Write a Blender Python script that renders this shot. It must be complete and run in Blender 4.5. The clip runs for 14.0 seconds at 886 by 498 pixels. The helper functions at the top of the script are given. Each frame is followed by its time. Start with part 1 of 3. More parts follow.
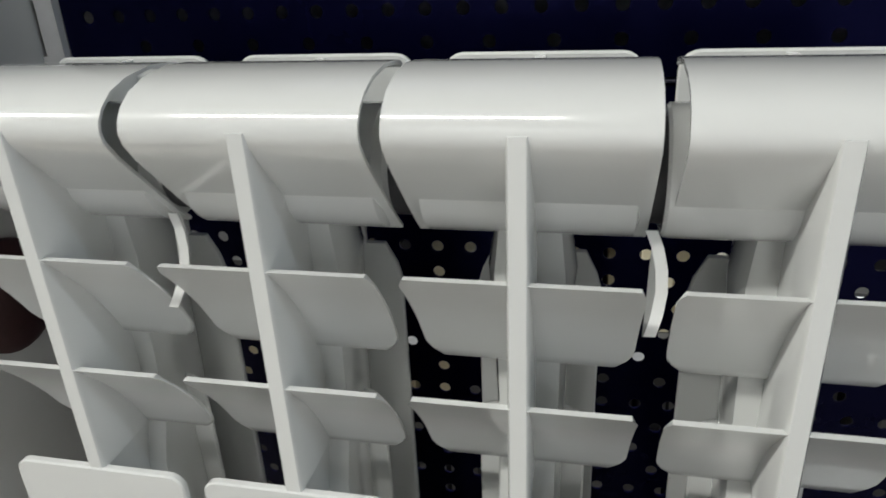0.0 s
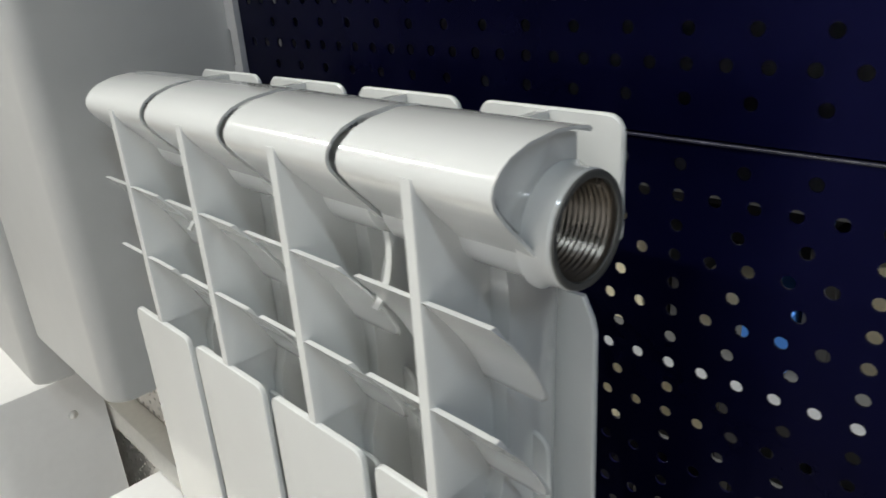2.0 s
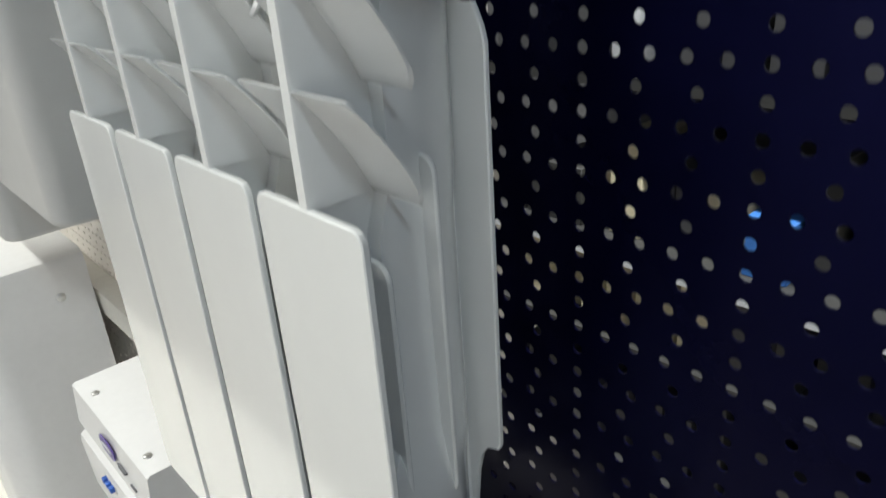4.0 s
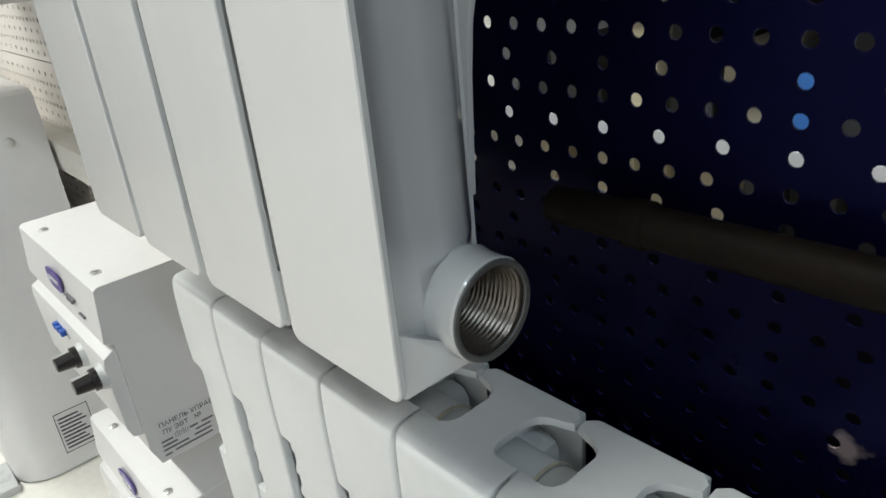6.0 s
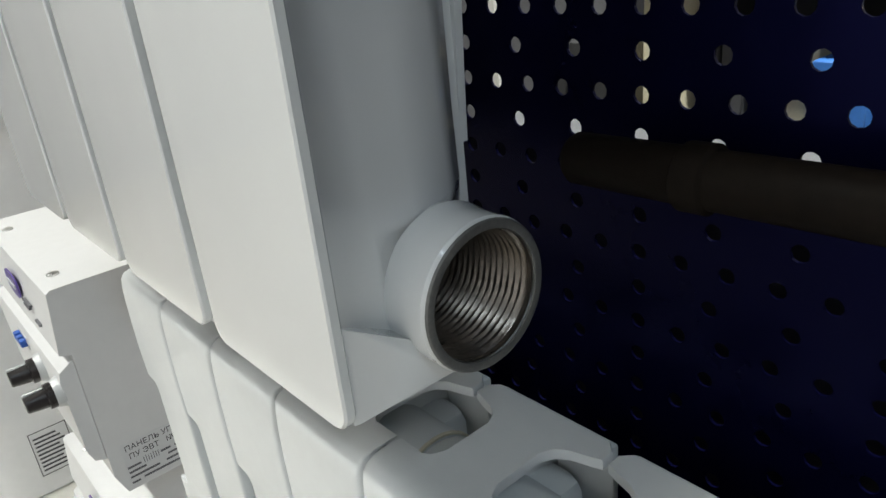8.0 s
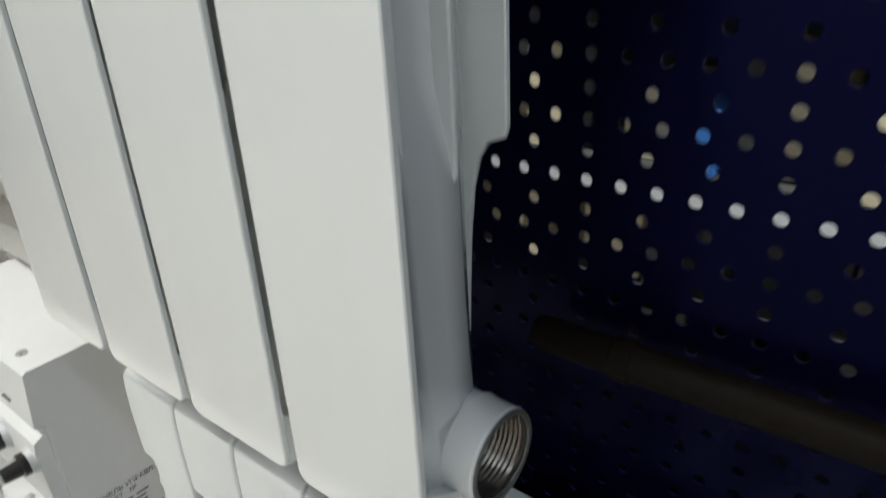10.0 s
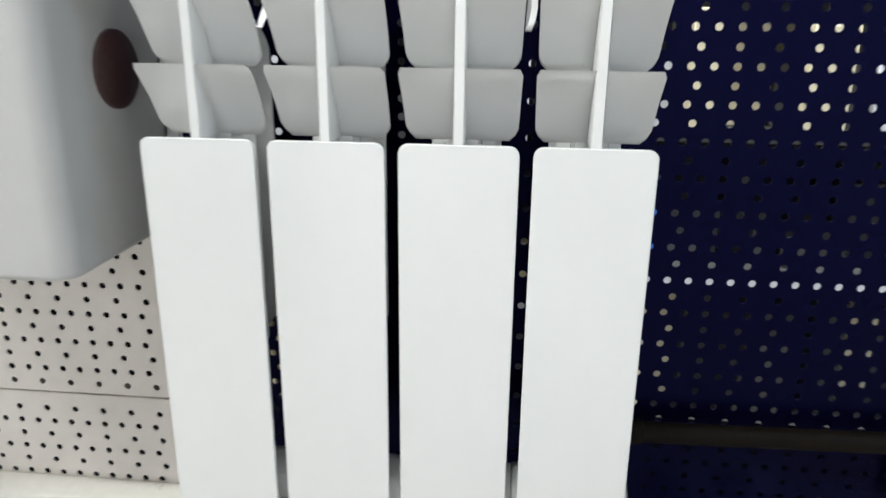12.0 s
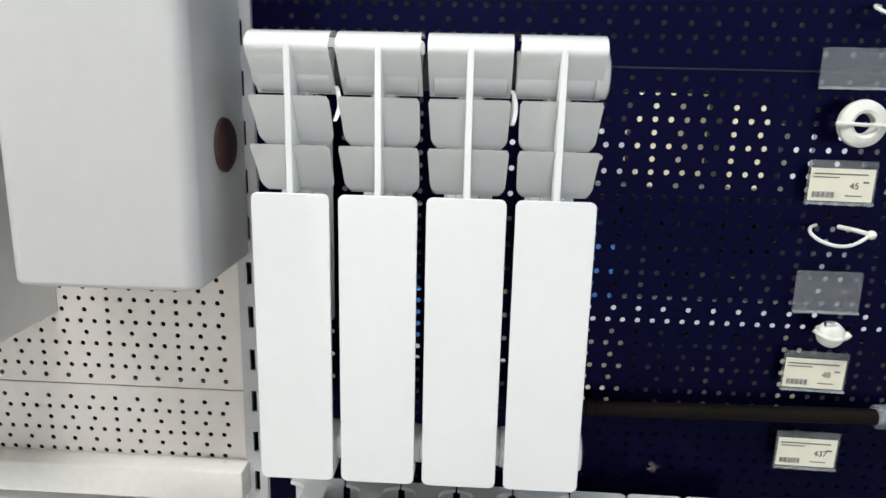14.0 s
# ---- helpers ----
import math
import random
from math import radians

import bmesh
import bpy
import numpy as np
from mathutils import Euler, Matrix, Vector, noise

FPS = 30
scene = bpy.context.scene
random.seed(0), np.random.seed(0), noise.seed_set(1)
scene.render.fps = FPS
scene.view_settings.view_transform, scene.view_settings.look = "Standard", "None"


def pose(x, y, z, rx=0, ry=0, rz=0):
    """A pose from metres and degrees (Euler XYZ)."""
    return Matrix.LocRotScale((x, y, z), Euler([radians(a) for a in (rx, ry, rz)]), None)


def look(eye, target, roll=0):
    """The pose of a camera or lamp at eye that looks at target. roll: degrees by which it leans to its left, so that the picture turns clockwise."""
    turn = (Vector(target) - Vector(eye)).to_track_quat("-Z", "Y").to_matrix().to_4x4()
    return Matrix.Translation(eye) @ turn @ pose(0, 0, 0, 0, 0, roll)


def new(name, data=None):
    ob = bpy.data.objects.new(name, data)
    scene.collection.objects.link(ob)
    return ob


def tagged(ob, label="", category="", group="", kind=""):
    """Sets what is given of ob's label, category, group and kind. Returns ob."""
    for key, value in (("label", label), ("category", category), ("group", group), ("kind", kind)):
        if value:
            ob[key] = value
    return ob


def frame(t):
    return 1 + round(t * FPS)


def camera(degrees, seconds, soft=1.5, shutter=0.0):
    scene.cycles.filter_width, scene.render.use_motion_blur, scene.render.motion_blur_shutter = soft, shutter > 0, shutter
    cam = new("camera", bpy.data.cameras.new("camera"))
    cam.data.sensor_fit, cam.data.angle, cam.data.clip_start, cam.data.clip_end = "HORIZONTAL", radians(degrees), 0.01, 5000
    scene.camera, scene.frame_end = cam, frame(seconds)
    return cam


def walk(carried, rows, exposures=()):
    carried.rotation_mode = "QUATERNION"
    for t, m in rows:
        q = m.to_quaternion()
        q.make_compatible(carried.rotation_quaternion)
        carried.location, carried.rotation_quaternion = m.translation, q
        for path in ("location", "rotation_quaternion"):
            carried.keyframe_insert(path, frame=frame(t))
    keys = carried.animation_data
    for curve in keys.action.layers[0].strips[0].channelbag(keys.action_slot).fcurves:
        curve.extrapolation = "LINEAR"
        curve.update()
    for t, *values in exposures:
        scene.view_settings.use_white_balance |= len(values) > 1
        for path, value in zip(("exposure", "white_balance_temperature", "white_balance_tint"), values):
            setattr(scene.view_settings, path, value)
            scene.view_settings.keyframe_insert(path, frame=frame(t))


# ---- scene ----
cam = camera(63.53, 14.0, shutter=0.5)
PATH = [
    (0, (0.2208, -0.1796, 0.4678), (-0.1927, 1.5995, -0.3470), -2.85),
    (0.5, (0.2428, -0.1698, 0.4750), (-0.2101, 1.5940, -0.3520), -2.89),
    (1, (0.3069, -0.1751, 0.4822), (-0.3512, 1.5372, -0.3145), -2.74),
    (1.5, (0.4042, -0.1663, 0.4794), (-0.7371, 1.2757, -0.3067), -3.28),
    (2, (0.4477, -0.1437, 0.4819), (-0.8984, 1.1329, -0.2652), -3.99),
    (2.2, (0.4565, -0.1351, 0.4768), (-0.8930, 1.1267, -0.2892), -3.80),
    (4.3, (0.5007, -0.1225, 0.3496), (-0.8799, 1.0519, -0.4958), -4.56),
    (4.5, (0.4988, -0.1261, 0.3237), (-0.8807, 1.0417, -0.5326), -4.99),
    (5, (0.4916, -0.1274, 0.2445), (-0.8724, 1.0276, -0.6530), -5.46),
    (5.5, (0.4943, -0.1240, 0.1895), (-0.8790, 1.0224, -0.7048), -5.82),
    (5.7, (0.4917, -0.1218, 0.1749), (-0.8914, 1.0296, -0.6976), -5.78),
    (6, (0.4863, -0.1186, 0.1578), (-0.8943, 1.0548, -0.6890), -5.61),
    (6.5, (0.4733, -0.0983, 0.1308), (-0.9273, 1.0738, -0.6844), -5.97),
    (7, (0.4498, -0.0733, 0.1120), (-0.9657, 1.0965, -0.6803), -5.77),
    (7.2, (0.4412, -0.0670, 0.1067), (-0.9802, 1.0981, -0.6822), -5.85),
    (9.3, (0.4425, -0.0667, 0.1126), (-0.9888, 1.0810, -0.6838), -6.01),
    (9.5, (0.4474, -0.0818, 0.1410), (-0.9101, 1.1300, -0.6890), -4.60),
    (10, (0.4489, -0.1371, 0.2237), (-0.7131, 1.2340, -0.6536), -3.16),
    (10.5, (0.4153, -0.2087, 0.3013), (-0.4771, 1.3771, -0.5288), -2.43),
    (10.7, (0.3793, -0.2384, 0.3118), (-0.3316, 1.4466, -0.4977), -0.72),
    (11, (0.3252, -0.2781, 0.3310), (-0.0210, 1.5402, -0.4265), 0.35),
    (11.5, (0.2614, -0.3284, 0.3436), (0.0413, 1.5485, -0.3111), -0.17),
    (12, (0.2313, -0.4168, 0.3567), (0.0508, 1.4811, -0.2477), 0.66),
    (12.5, (0.2035, -0.5263, 0.3761), (0.1298, 1.3934, -0.1800), 1.67),
    (13, (0.2080, -0.5940, 0.3844), (0.0830, 1.3417, -0.1029), 1.62),
    (13.5, (0.2081, -0.6305, 0.3869), (0.0933, 1.3123, -0.0740), 1.86),
    (14, (0.2125, -0.6318, 0.3924), (0.1124, 1.3109, -0.0724), 1.33),
]
walk(cam, [(t, look(eye, target, roll)) for t, eye, target, roll in PATH], [(0, -0.70, 6680, 12), (1, -0.60, 6700, 12), (1.5, -0.44, 6820, 12), (2.2, -0.36, 6650, 12), (4.5, -0.28, 6580, 11), (9.5, -0.22, 6600, 11), (10.5, -0.54, 6560, 11), (11.2, -0.16, 6420, 13), (12, -0.12, 6420, 13), (13, -0.04, 6420, 13), (14, -0.02, 6420, 13)])

# ---- light ----
world = bpy.data.worlds.new("world")
scene.world = world
world.use_nodes = True
world.node_tree.nodes["Background"].inputs[0].default_value = (0.8, 0.88, 1.0, 1)
world.node_tree.nodes["Background"].inputs[1].default_value = 0.02
WARM, COOL_FILL, PLAIN = (0.97, 1.0, 0.95), (0.70, 0.87, 1.0), (0.96, 1.0, 0.97)
# the cool one at the right is an added fill for bluish right-hand faces
LAMPS = [(-2.1, -1.02, 56, WARM), (-0.5, -1.02, 44, WARM), (2.25, -0.75, 20, COOL_FILL), (-1.2, 0.55, 60, PLAIN), (0.4, 0.55, 60, PLAIN), (1.9, 0.55, 60, PLAIN)]
LAMP_Z = 2.02
for lx, ly, watts, tint in LAMPS:
    data = bpy.data.lights.new("linear_lamp", "AREA")
    data.shape, data.size, data.size_y, data.energy, data.color = "RECTANGLE", 1.2, 0.07, watts, tint
    lamp = new("linear_lamp", data)
    lamp.matrix_world = pose(lx, ly, LAMP_Z, 0, 0, 0)


# ---- materials ----
def mat(name, col, rough=0.5, metal=0.0, vary=0.08, scale=25.0, bump=0.0, bump_scale=400.0, dirt=None, coat=0.0, spec=0.5):
    m = bpy.data.materials.new(name)
    m.use_nodes = True
    nt = m.node_tree
    b = nt.nodes["Principled BSDF"]
    b.inputs["Metallic"].default_value = metal
    b.inputs["Coat Weight"].default_value = coat
    b.inputs["Specular IOR Level"].default_value = spec
    b.inputs["Coat Roughness"].default_value = 0.05
    tc = nt.nodes.new("ShaderNodeTexCoord")
    n1 = nt.nodes.new("ShaderNodeTexNoise")
    n1.inputs["Scale"].default_value = scale
    n1.inputs["Detail"].default_value = 6
    nt.links.new(tc.outputs["Object"], n1.inputs["Vector"])
    n2 = nt.nodes.new("ShaderNodeTexNoise")
    n2.inputs["Scale"].default_value = scale * 9
    n2.inputs["Detail"].default_value = 3
    nt.links.new(tc.outputs["Object"], n2.inputs["Vector"])
    add = nt.nodes.new("ShaderNodeMath")
    add.operation = "ADD"
    nt.links.new(n1.outputs["Fac"], add.inputs[0])
    nt.links.new(n2.outputs["Fac"], add.inputs[1])
    ramp = nt.nodes.new("ShaderNodeMapRange")
    ramp.inputs["From Min"].default_value, ramp.inputs["From Max"].default_value = 0.7, 1.3
    ramp.inputs["To Min"].default_value, ramp.inputs["To Max"].default_value = 1 - vary, 1 + vary
    nt.links.new(add.outputs[0], ramp.inputs["Value"])
    mul = nt.nodes.new("ShaderNodeVectorMath")
    mul.operation = "SCALE"
    mul.inputs[0].default_value = col
    nt.links.new(ramp.outputs[0], mul.inputs["Scale"])
    out = mul.outputs[0]
    if dirt:
        n3 = nt.nodes.new("ShaderNodeTexNoise")
        n3.inputs["Scale"].default_value, n3.inputs["Detail"].default_value, n3.inputs["Roughness"].default_value = dirt[1], 9, 0.7
        nt.links.new(tc.outputs["Object"], n3.inputs["Vector"])
        r3 = nt.nodes.new("ShaderNodeMapRange")
        r3.inputs["From Min"].default_value, r3.inputs["From Max"].default_value = dirt[2], dirt[2] + 0.12
        nt.links.new(n3.outputs["Fac"], r3.inputs["Value"])
        mix = nt.nodes.new("ShaderNodeMix")
        mix.data_type = "RGBA"
        nt.links.new(r3.outputs[0], mix.inputs["Factor"])
        nt.links.new(out, mix.inputs["A"])
        mix.inputs["B"].default_value = (*dirt[0], 1)
        out = mix.outputs["Result"]
    nt.links.new(out, b.inputs["Base Color"])
    rr = nt.nodes.new("ShaderNodeMapRange")
    rr.inputs["From Min"].default_value, rr.inputs["From Max"].default_value = 0.3, 0.7
    rr.inputs["To Min"].default_value, rr.inputs["To Max"].default_value = rough * 0.85, min(1, rough * 1.15)
    nt.links.new(n1.outputs["Fac"], rr.inputs["Value"])
    nt.links.new(rr.outputs[0], b.inputs["Roughness"])
    if bump:
        n4 = nt.nodes.new("ShaderNodeTexNoise")
        n4.inputs["Scale"].default_value = bump_scale
        nt.links.new(tc.outputs["Object"], n4.inputs["Vector"])
        bp = nt.nodes.new("ShaderNodeBump")
        bp.inputs["Strength"].default_value, bp.inputs["Distance"].default_value = bump, 0.001
        nt.links.new(n4.outputs["Fac"], bp.inputs["Height"])
        nt.links.new(bp.outputs[0], b.inputs["Normal"])
    return m


ENAMEL = mat("white_enamel", (0.80, 0.81, 0.80), 0.18, vary=0.012, scale=6, bump=0.010, bump_scale=900, coat=0.85)
ENAMEL_B = mat("white_enamel_soft", (0.72, 0.74, 0.74), 0.36, vary=0.02, scale=14, bump=0.03, bump_scale=500, coat=0.25)
STEEL = mat("thread_steel", (0.24, 0.21, 0.18), 0.30, metal=0.9, vary=0.2, scale=60, bump=0.1, bump_scale=900)
DARK_RUBBER = mat("dark_gasket", (0.03, 0.03, 0.033), 0.6, vary=0.15, scale=90)
RIM = mat("bare_rim", (0.15, 0.148, 0.14), 0.45, metal=0.4, vary=0.15, scale=80)
NAVY = mat("navy_paint", (0.0011, 0.0012, 0.0100), 0.25, vary=0.15, scale=7, bump=0.03, bump_scale=250, spec=0.20, dirt=((0.05, 0.05, 0.055), 260, 0.72))
NAVY.node_tree.nodes["Principled BSDF"].inputs["Specular Tint"].default_value = (0.22, 0.23, 0.95, 1)


def scuffed(m, at, size, col):
    """Wears a patch of the paint round a point away, with a ragged edge."""
    nt = m.node_tree
    b = nt.nodes["Principled BSDF"]
    tc = nt.nodes.new("ShaderNodeTexCoord")
    d = nt.nodes.new("ShaderNodeVectorMath")
    d.operation = "DISTANCE"
    d.inputs[1].default_value = at
    nt.links.new(tc.outputs["Object"], d.inputs[0])
    n = nt.nodes.new("ShaderNodeTexNoise")
    n.inputs["Scale"].default_value, n.inputs["Detail"].default_value = 90, 6
    nt.links.new(tc.outputs["Object"], n.inputs["Vector"])
    k = nt.nodes.new("ShaderNodeMath")
    k.operation = "MULTIPLY_ADD"
    nt.links.new(n.outputs["Fac"], k.inputs[0])
    k.inputs[1].default_value = -size * 2.4
    nt.links.new(d.outputs["Value"], k.inputs[2])
    r = nt.nodes.new("ShaderNodeMapRange")
    r.inputs["From Min"].default_value, r.inputs["From Max"].default_value = -size * 0.75, -size * 0.2
    r.inputs["To Min"].default_value, r.inputs["To Max"].default_value = 0.8, 0.0
    nt.links.new(k.outputs[0], r.inputs["Value"])
    mix = nt.nodes.new("ShaderNodeMix")
    mix.data_type = "RGBA"
    old = b.inputs["Base Color"].links[0].from_socket
    nt.links.new(r.outputs[0], mix.inputs["Factor"])
    nt.links.new(old, mix.inputs["A"])
    mix.inputs["B"].default_value = (*col, 1)
    nt.links.new(mix.outputs["Result"], b.inputs["Base Color"])


scuffed(NAVY, (0.4205, 0.1274, -0.040), 0.0080, (0.16, 0.13, 0.13))
WHITE_PANEL = mat("cream_panel", (0.86, 0.815, 0.76), 0.5, vary=0.03, scale=9, bump=0.05)
SHELF = mat("shelf_paint", (0.80, 0.78, 0.72), 0.45, vary=0.04, scale=12, dirt=((0.35, 0.25, 0.2), 30, 0.68))
UPRIGHT = mat("upright_paint", (0.55, 0.55, 0.56), 0.42, vary=0.05, scale=20)
# near-black colour that stands for the shade behind holes and slots
CAVITY_SHADE = mat("cavity_shade", (0.015, 0.014, 0.016), 0.8, vary=0.1)
BOILER = mat("boiler_paint", (0.60, 0.60, 0.59), 0.38, vary=0.02, scale=6, bump=0.04)
CASE = mat("case_paint", (0.74, 0.735, 0.73), 0.4, vary=0.02, scale=10, bump=0.1, bump_scale=600)
MAROON = mat("maroon_plug", (0.05, 0.022, 0.022), 0.45, vary=0.2)
KNOB = mat("knob_plastic", (0.022, 0.018, 0.018), 0.3, vary=0.2)
GREY_PLASTIC = mat("grey_plastic", (0.55, 0.56, 0.56), 0.3, vary=0.05)
BLUE = mat("blue_switch", (0.03, 0.11, 0.45), 0.4)
PURPLE = mat("badge_purple", (0.10, 0.06, 0.28), 0.35)
SCREW = mat("bright_screw", (0.72, 0.72, 0.70), 0.3, metal=0.9, vary=0.1, scale=80)
PRINT = mat("grey_print", (0.14, 0.14, 0.15), 0.6)
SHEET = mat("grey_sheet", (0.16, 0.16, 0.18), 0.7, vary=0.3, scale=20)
BOARD = mat("grey_board", (0.045, 0.045, 0.045), 0.6, vary=0.1)
INK = mat("ink", (0.05, 0.05, 0.055), 0.6)
PAPER = mat("paper", (0.78, 0.74, 0.60), 0.6, vary=0.03)
WHITE_PAPER = mat("label_paper", (0.72, 0.72, 0.72), 0.6, vary=0.02)
PIPE = mat("brown_pipe", (0.008, 0.0058, 0.0042), 0.55, vary=0.3, scale=30, bump=0.1, spec=0.08)
PLASTIC = mat("white_plastic", (0.78, 0.78, 0.72), 0.35, vary=0.04)
CREAM = mat("cream_gasket", (0.62, 0.58, 0.45), 0.6)
FLOOR = mat("floor_tile", (0.32, 0.295, 0.26), 0.35, vary=0.1, scale=3)
CEIL = mat("ceiling_paint", (0.6, 0.6, 0.6), 0.8)
WALL = mat("store_wall", (0.16, 0.16, 0.17), 0.7, vary=0.2, scale=1.5)
CARD_WHITE = mat("carton_white", (0.72, 0.74, 0.78), 0.6)
CARD_CREAM = mat("carton_cream", (0.76, 0.69, 0.50), 0.6)
REFLECTOR = mat("reflector_board", (0.78, 0.78, 0.80), 0.7, vary=0.3, scale=2.0)
CARD_BLUE = mat("carton_blue", (0.05, 0.2, 0.6), 0.5)
CARD_GREY = mat("carton_grey", (0.08, 0.08, 0.085), 0.6)


def glass(name, tint, rough, alpha):
    m = bpy.data.materials.new(name)
    m.use_nodes = True
    b = m.node_tree.nodes["Principled BSDF"]
    b.inputs["Base Color"].default_value = (*tint, 1)
    b.inputs["Roughness"].default_value = rough
    b.inputs["Alpha"].default_value = alpha
    return m


SLEEVE = glass("clear_sleeve", (0.62, 0.66, 0.68), 0.3, 0.12)
CLEAR = glass("clear_plastic", (0.7, 0.74, 0.76), 0.12, 0.22)


# ---- mesh helpers ----
def finish(bm, name, material, angle=38):
    me = bpy.data.meshes.new(name)
    bmesh.ops.recalc_face_normals(bm, faces=bm.faces)
    bm.to_mesh(me)
    bm.free()
    me.materials.append(material)
    me.shade_smooth()
    me.set_sharp_from_angle(angle=radians(angle))
    return me


def part(name, bm, material, parent, label=""):
    me = bm if isinstance(bm, bpy.types.Mesh) else finish(bm, name, material)
    ob = new(name, me)
    ob.parent = parent
    return tagged(ob, label)


def thing(name, at, label, category, group="", kind=""):
    ob = new(name)
    ob.empty_display_size = 0.05
    ob.location = at
    return tagged(ob, label, category, group, kind)


def solid(name, bm, material, label, category, kind="", group=""):
    return tagged(new(name, finish(bm, name, material)), label, category, group, kind)


def box(bm, x0, x1, y0, y1, z0, z1, bevel=0.0, seg=2):
    made = bmesh.ops.create_cube(bm, size=1.0)["verts"]
    for v in made:
        v.co = Vector(((x0 + x1) / 2 + v.co.x * (x1 - x0), (y0 + y1) / 2 + v.co.y * (y1 - y0), (z0 + z1) / 2 + v.co.z * (z1 - z0)))
    if bevel:
        edges = list({e for v in made for e in v.link_edges})
        bmesh.ops.bevel(bm, geom=edges, offset=bevel, segments=seg, profile=0.5, affect="EDGES")
    return bm


def loops(bm, rings, cap=True):
    """Joins equal closed loops of points in a row."""
    vs = [[bm.verts.new(p) for p in ring] for ring in rings]
    n = len(vs[0])
    for a, b in zip(vs, vs[1:]):
        for i in range(n):
            bm.faces.new((a[i], a[(i + 1) % n], b[(i + 1) % n], b[i]))
    if cap:
        bm.faces.new(vs[0])
        bm.faces.new(vs[-1])
    return bm


def rounded(x0, x1, z0, z1, r0, r1, inset=0.0, n=5):
    """A rounded rectangle, r0 at its lower and r1 at its upper corners."""
    x0, x1, z0, z1 = x0 + inset, x1 - inset, z0 + inset, z1 - inset
    r0, r1 = max(r0 - inset, 0.0003), max(r1 - inset, 0.0003)
    pts = []
    for cx, cz, r, a0 in ((x1 - r0, z0 + r0, r0, -90), (x1 - r1, z1 - r1, r1, 0), (x0 + r1, z1 - r1, r1, 90), (x0 + r0, z0 + r0, r0, 180)):
        for k in range(n + 1):
            a = radians(a0 + 90 * k / n)
            pts.append((cx + r * math.cos(a), cz + r * math.sin(a)))
    return pts


def plate(bm, x0, x1, z0, z1, y0, y1, r0, r1, edge=0.0008):
    o, i = rounded(x0, x1, z0, z1, r0, r1), rounded(x0, x1, z0, z1, r0, r1, edge)
    return loops(bm, [[(x, y0, z) for x, z in i], [(x, y0 + edge, z) for x, z in o], [(x, y1 - edge, z) for x, z in o], [(x, y1, z) for x, z in i]])


def sweep_x(bm, prof, x0, x1):
    """A closed profile of (y, z) drawn along x."""
    return loops(bm, [[(x, y, z) for y, z in prof] for x in (x0, x1)])


def lathe_x(bm, prof, cy, cz, n=40, closed=False):
    rings = [[(x, cy + r * math.cos(2 * math.pi * k / n), cz + r * math.sin(2 * math.pi * k / n)) for k in range(n)] for x, r in prof]
    return loops(bm, rings + ([rings[0]] if closed else []), cap=not closed)


def shell(path, t, outer=None):
    """A closed strip of thickness t from an open path of 2D points; outer sets its right face off the path."""
    left, right = [], []
    for i, p in enumerate(path):
        a, b = Vector(path[max(i - 1, 0)]), Vector(path[min(i + 1, len(path) - 1)])
        d = (b - a).normalized()
        nrm = Vector((-d.y, d.x)) * t / 2
        side = nrm if outer is None else nrm * (2 * outer / t)
        left.append(tuple(Vector(p) - side + 2 * nrm))
        right.append(tuple(Vector(p) - side))
    return left + right[::-1]


def wire(bm, pts, r, n=8):
    """A round wire along points in space."""
    pts = [Vector(p) for p in pts]
    rings, side = [], None
    for i, p in enumerate(pts):
        d = (pts[min(i + 1, len(pts) - 1)] - pts[max(i - 1, 0)]).normalized()
        side = side or (Vector((0, 0, 1)) if abs(d.z) < 0.9 else Vector((1, 0, 0)))
        u = d.cross(side).normalized()
        w = u.cross(d).normalized()
        side = w
        rings.append([tuple(p + r * (u * math.cos(2 * math.pi * k / n) + w * math.sin(2 * math.pi * k / n))) for k in range(n)])
    return loops(bm, rings)


def letters(name, body, size, m, material, parent):
    cu = bpy.data.curves.new(name, "FONT")
    cu.body, cu.size, cu.extrude = body, size, 0.00015
    tmp = new(name, cu)
    me = bpy.data.meshes.new_from_object(tmp.evaluated_get(bpy.context.evaluated_depsgraph_get()))
    bpy.data.objects.remove(tmp)
    me.materials.clear()
    me.materials.append(material)
    ob = new(name, me)
    ob.parent = parent
    ob.matrix_local = m
    return ob


# ---- the store round about ----
FLOOR_Z = -1.05
solid("floor", box(bmesh.new(), -4, 4, -3.5, 3.0, FLOOR_Z - 0.1, FLOOR_Z), FLOOR, "plain beige tiled shop floor", "floor", "structure")
solid("ceiling", box(bmesh.new(), -4, 4, -3.5, 3.0, 2.1, 2.2), CEIL, "plain pale shop ceiling", "ceiling", "structure")
solid("wall_north", box(bmesh.new(), -4, 4, 3.0, 3.1, FLOOR_Z, 2.1), WALL, "plain grey shop wall", "wall", "structure")
solid("wall_south", box(bmesh.new(), -4, 4, -3.6, -3.5, FLOOR_Z, 2.1), WALL, "plain grey shop wall", "wall", "structure")
solid("wall_east", box(bmesh.new(), 4, 4.1, -3.6, 3.1, FLOOR_Z, 2.1), WALL, "plain grey shop wall", "wall", "structure")
solid("wall_west", box(bmesh.new(), -4.1, -4, -3.6, 3.1, FLOOR_Z, 2.1), WALL, "plain grey shop wall", "wall", "structure")

# added out of view: mirrored in the navy paint, bounces light onto the fronts
solid("aisle_reflector", box(bmesh.new(), -0.35, 2.9, -1.95, -1.65, FLOOR_Z, 1.3, 0.01), REFLECTOR, "unseen pale grey block added across the aisle as a reflector", "display wall", "structure")


# ---- perforated back panels ----
WALL_Y = 0.1274
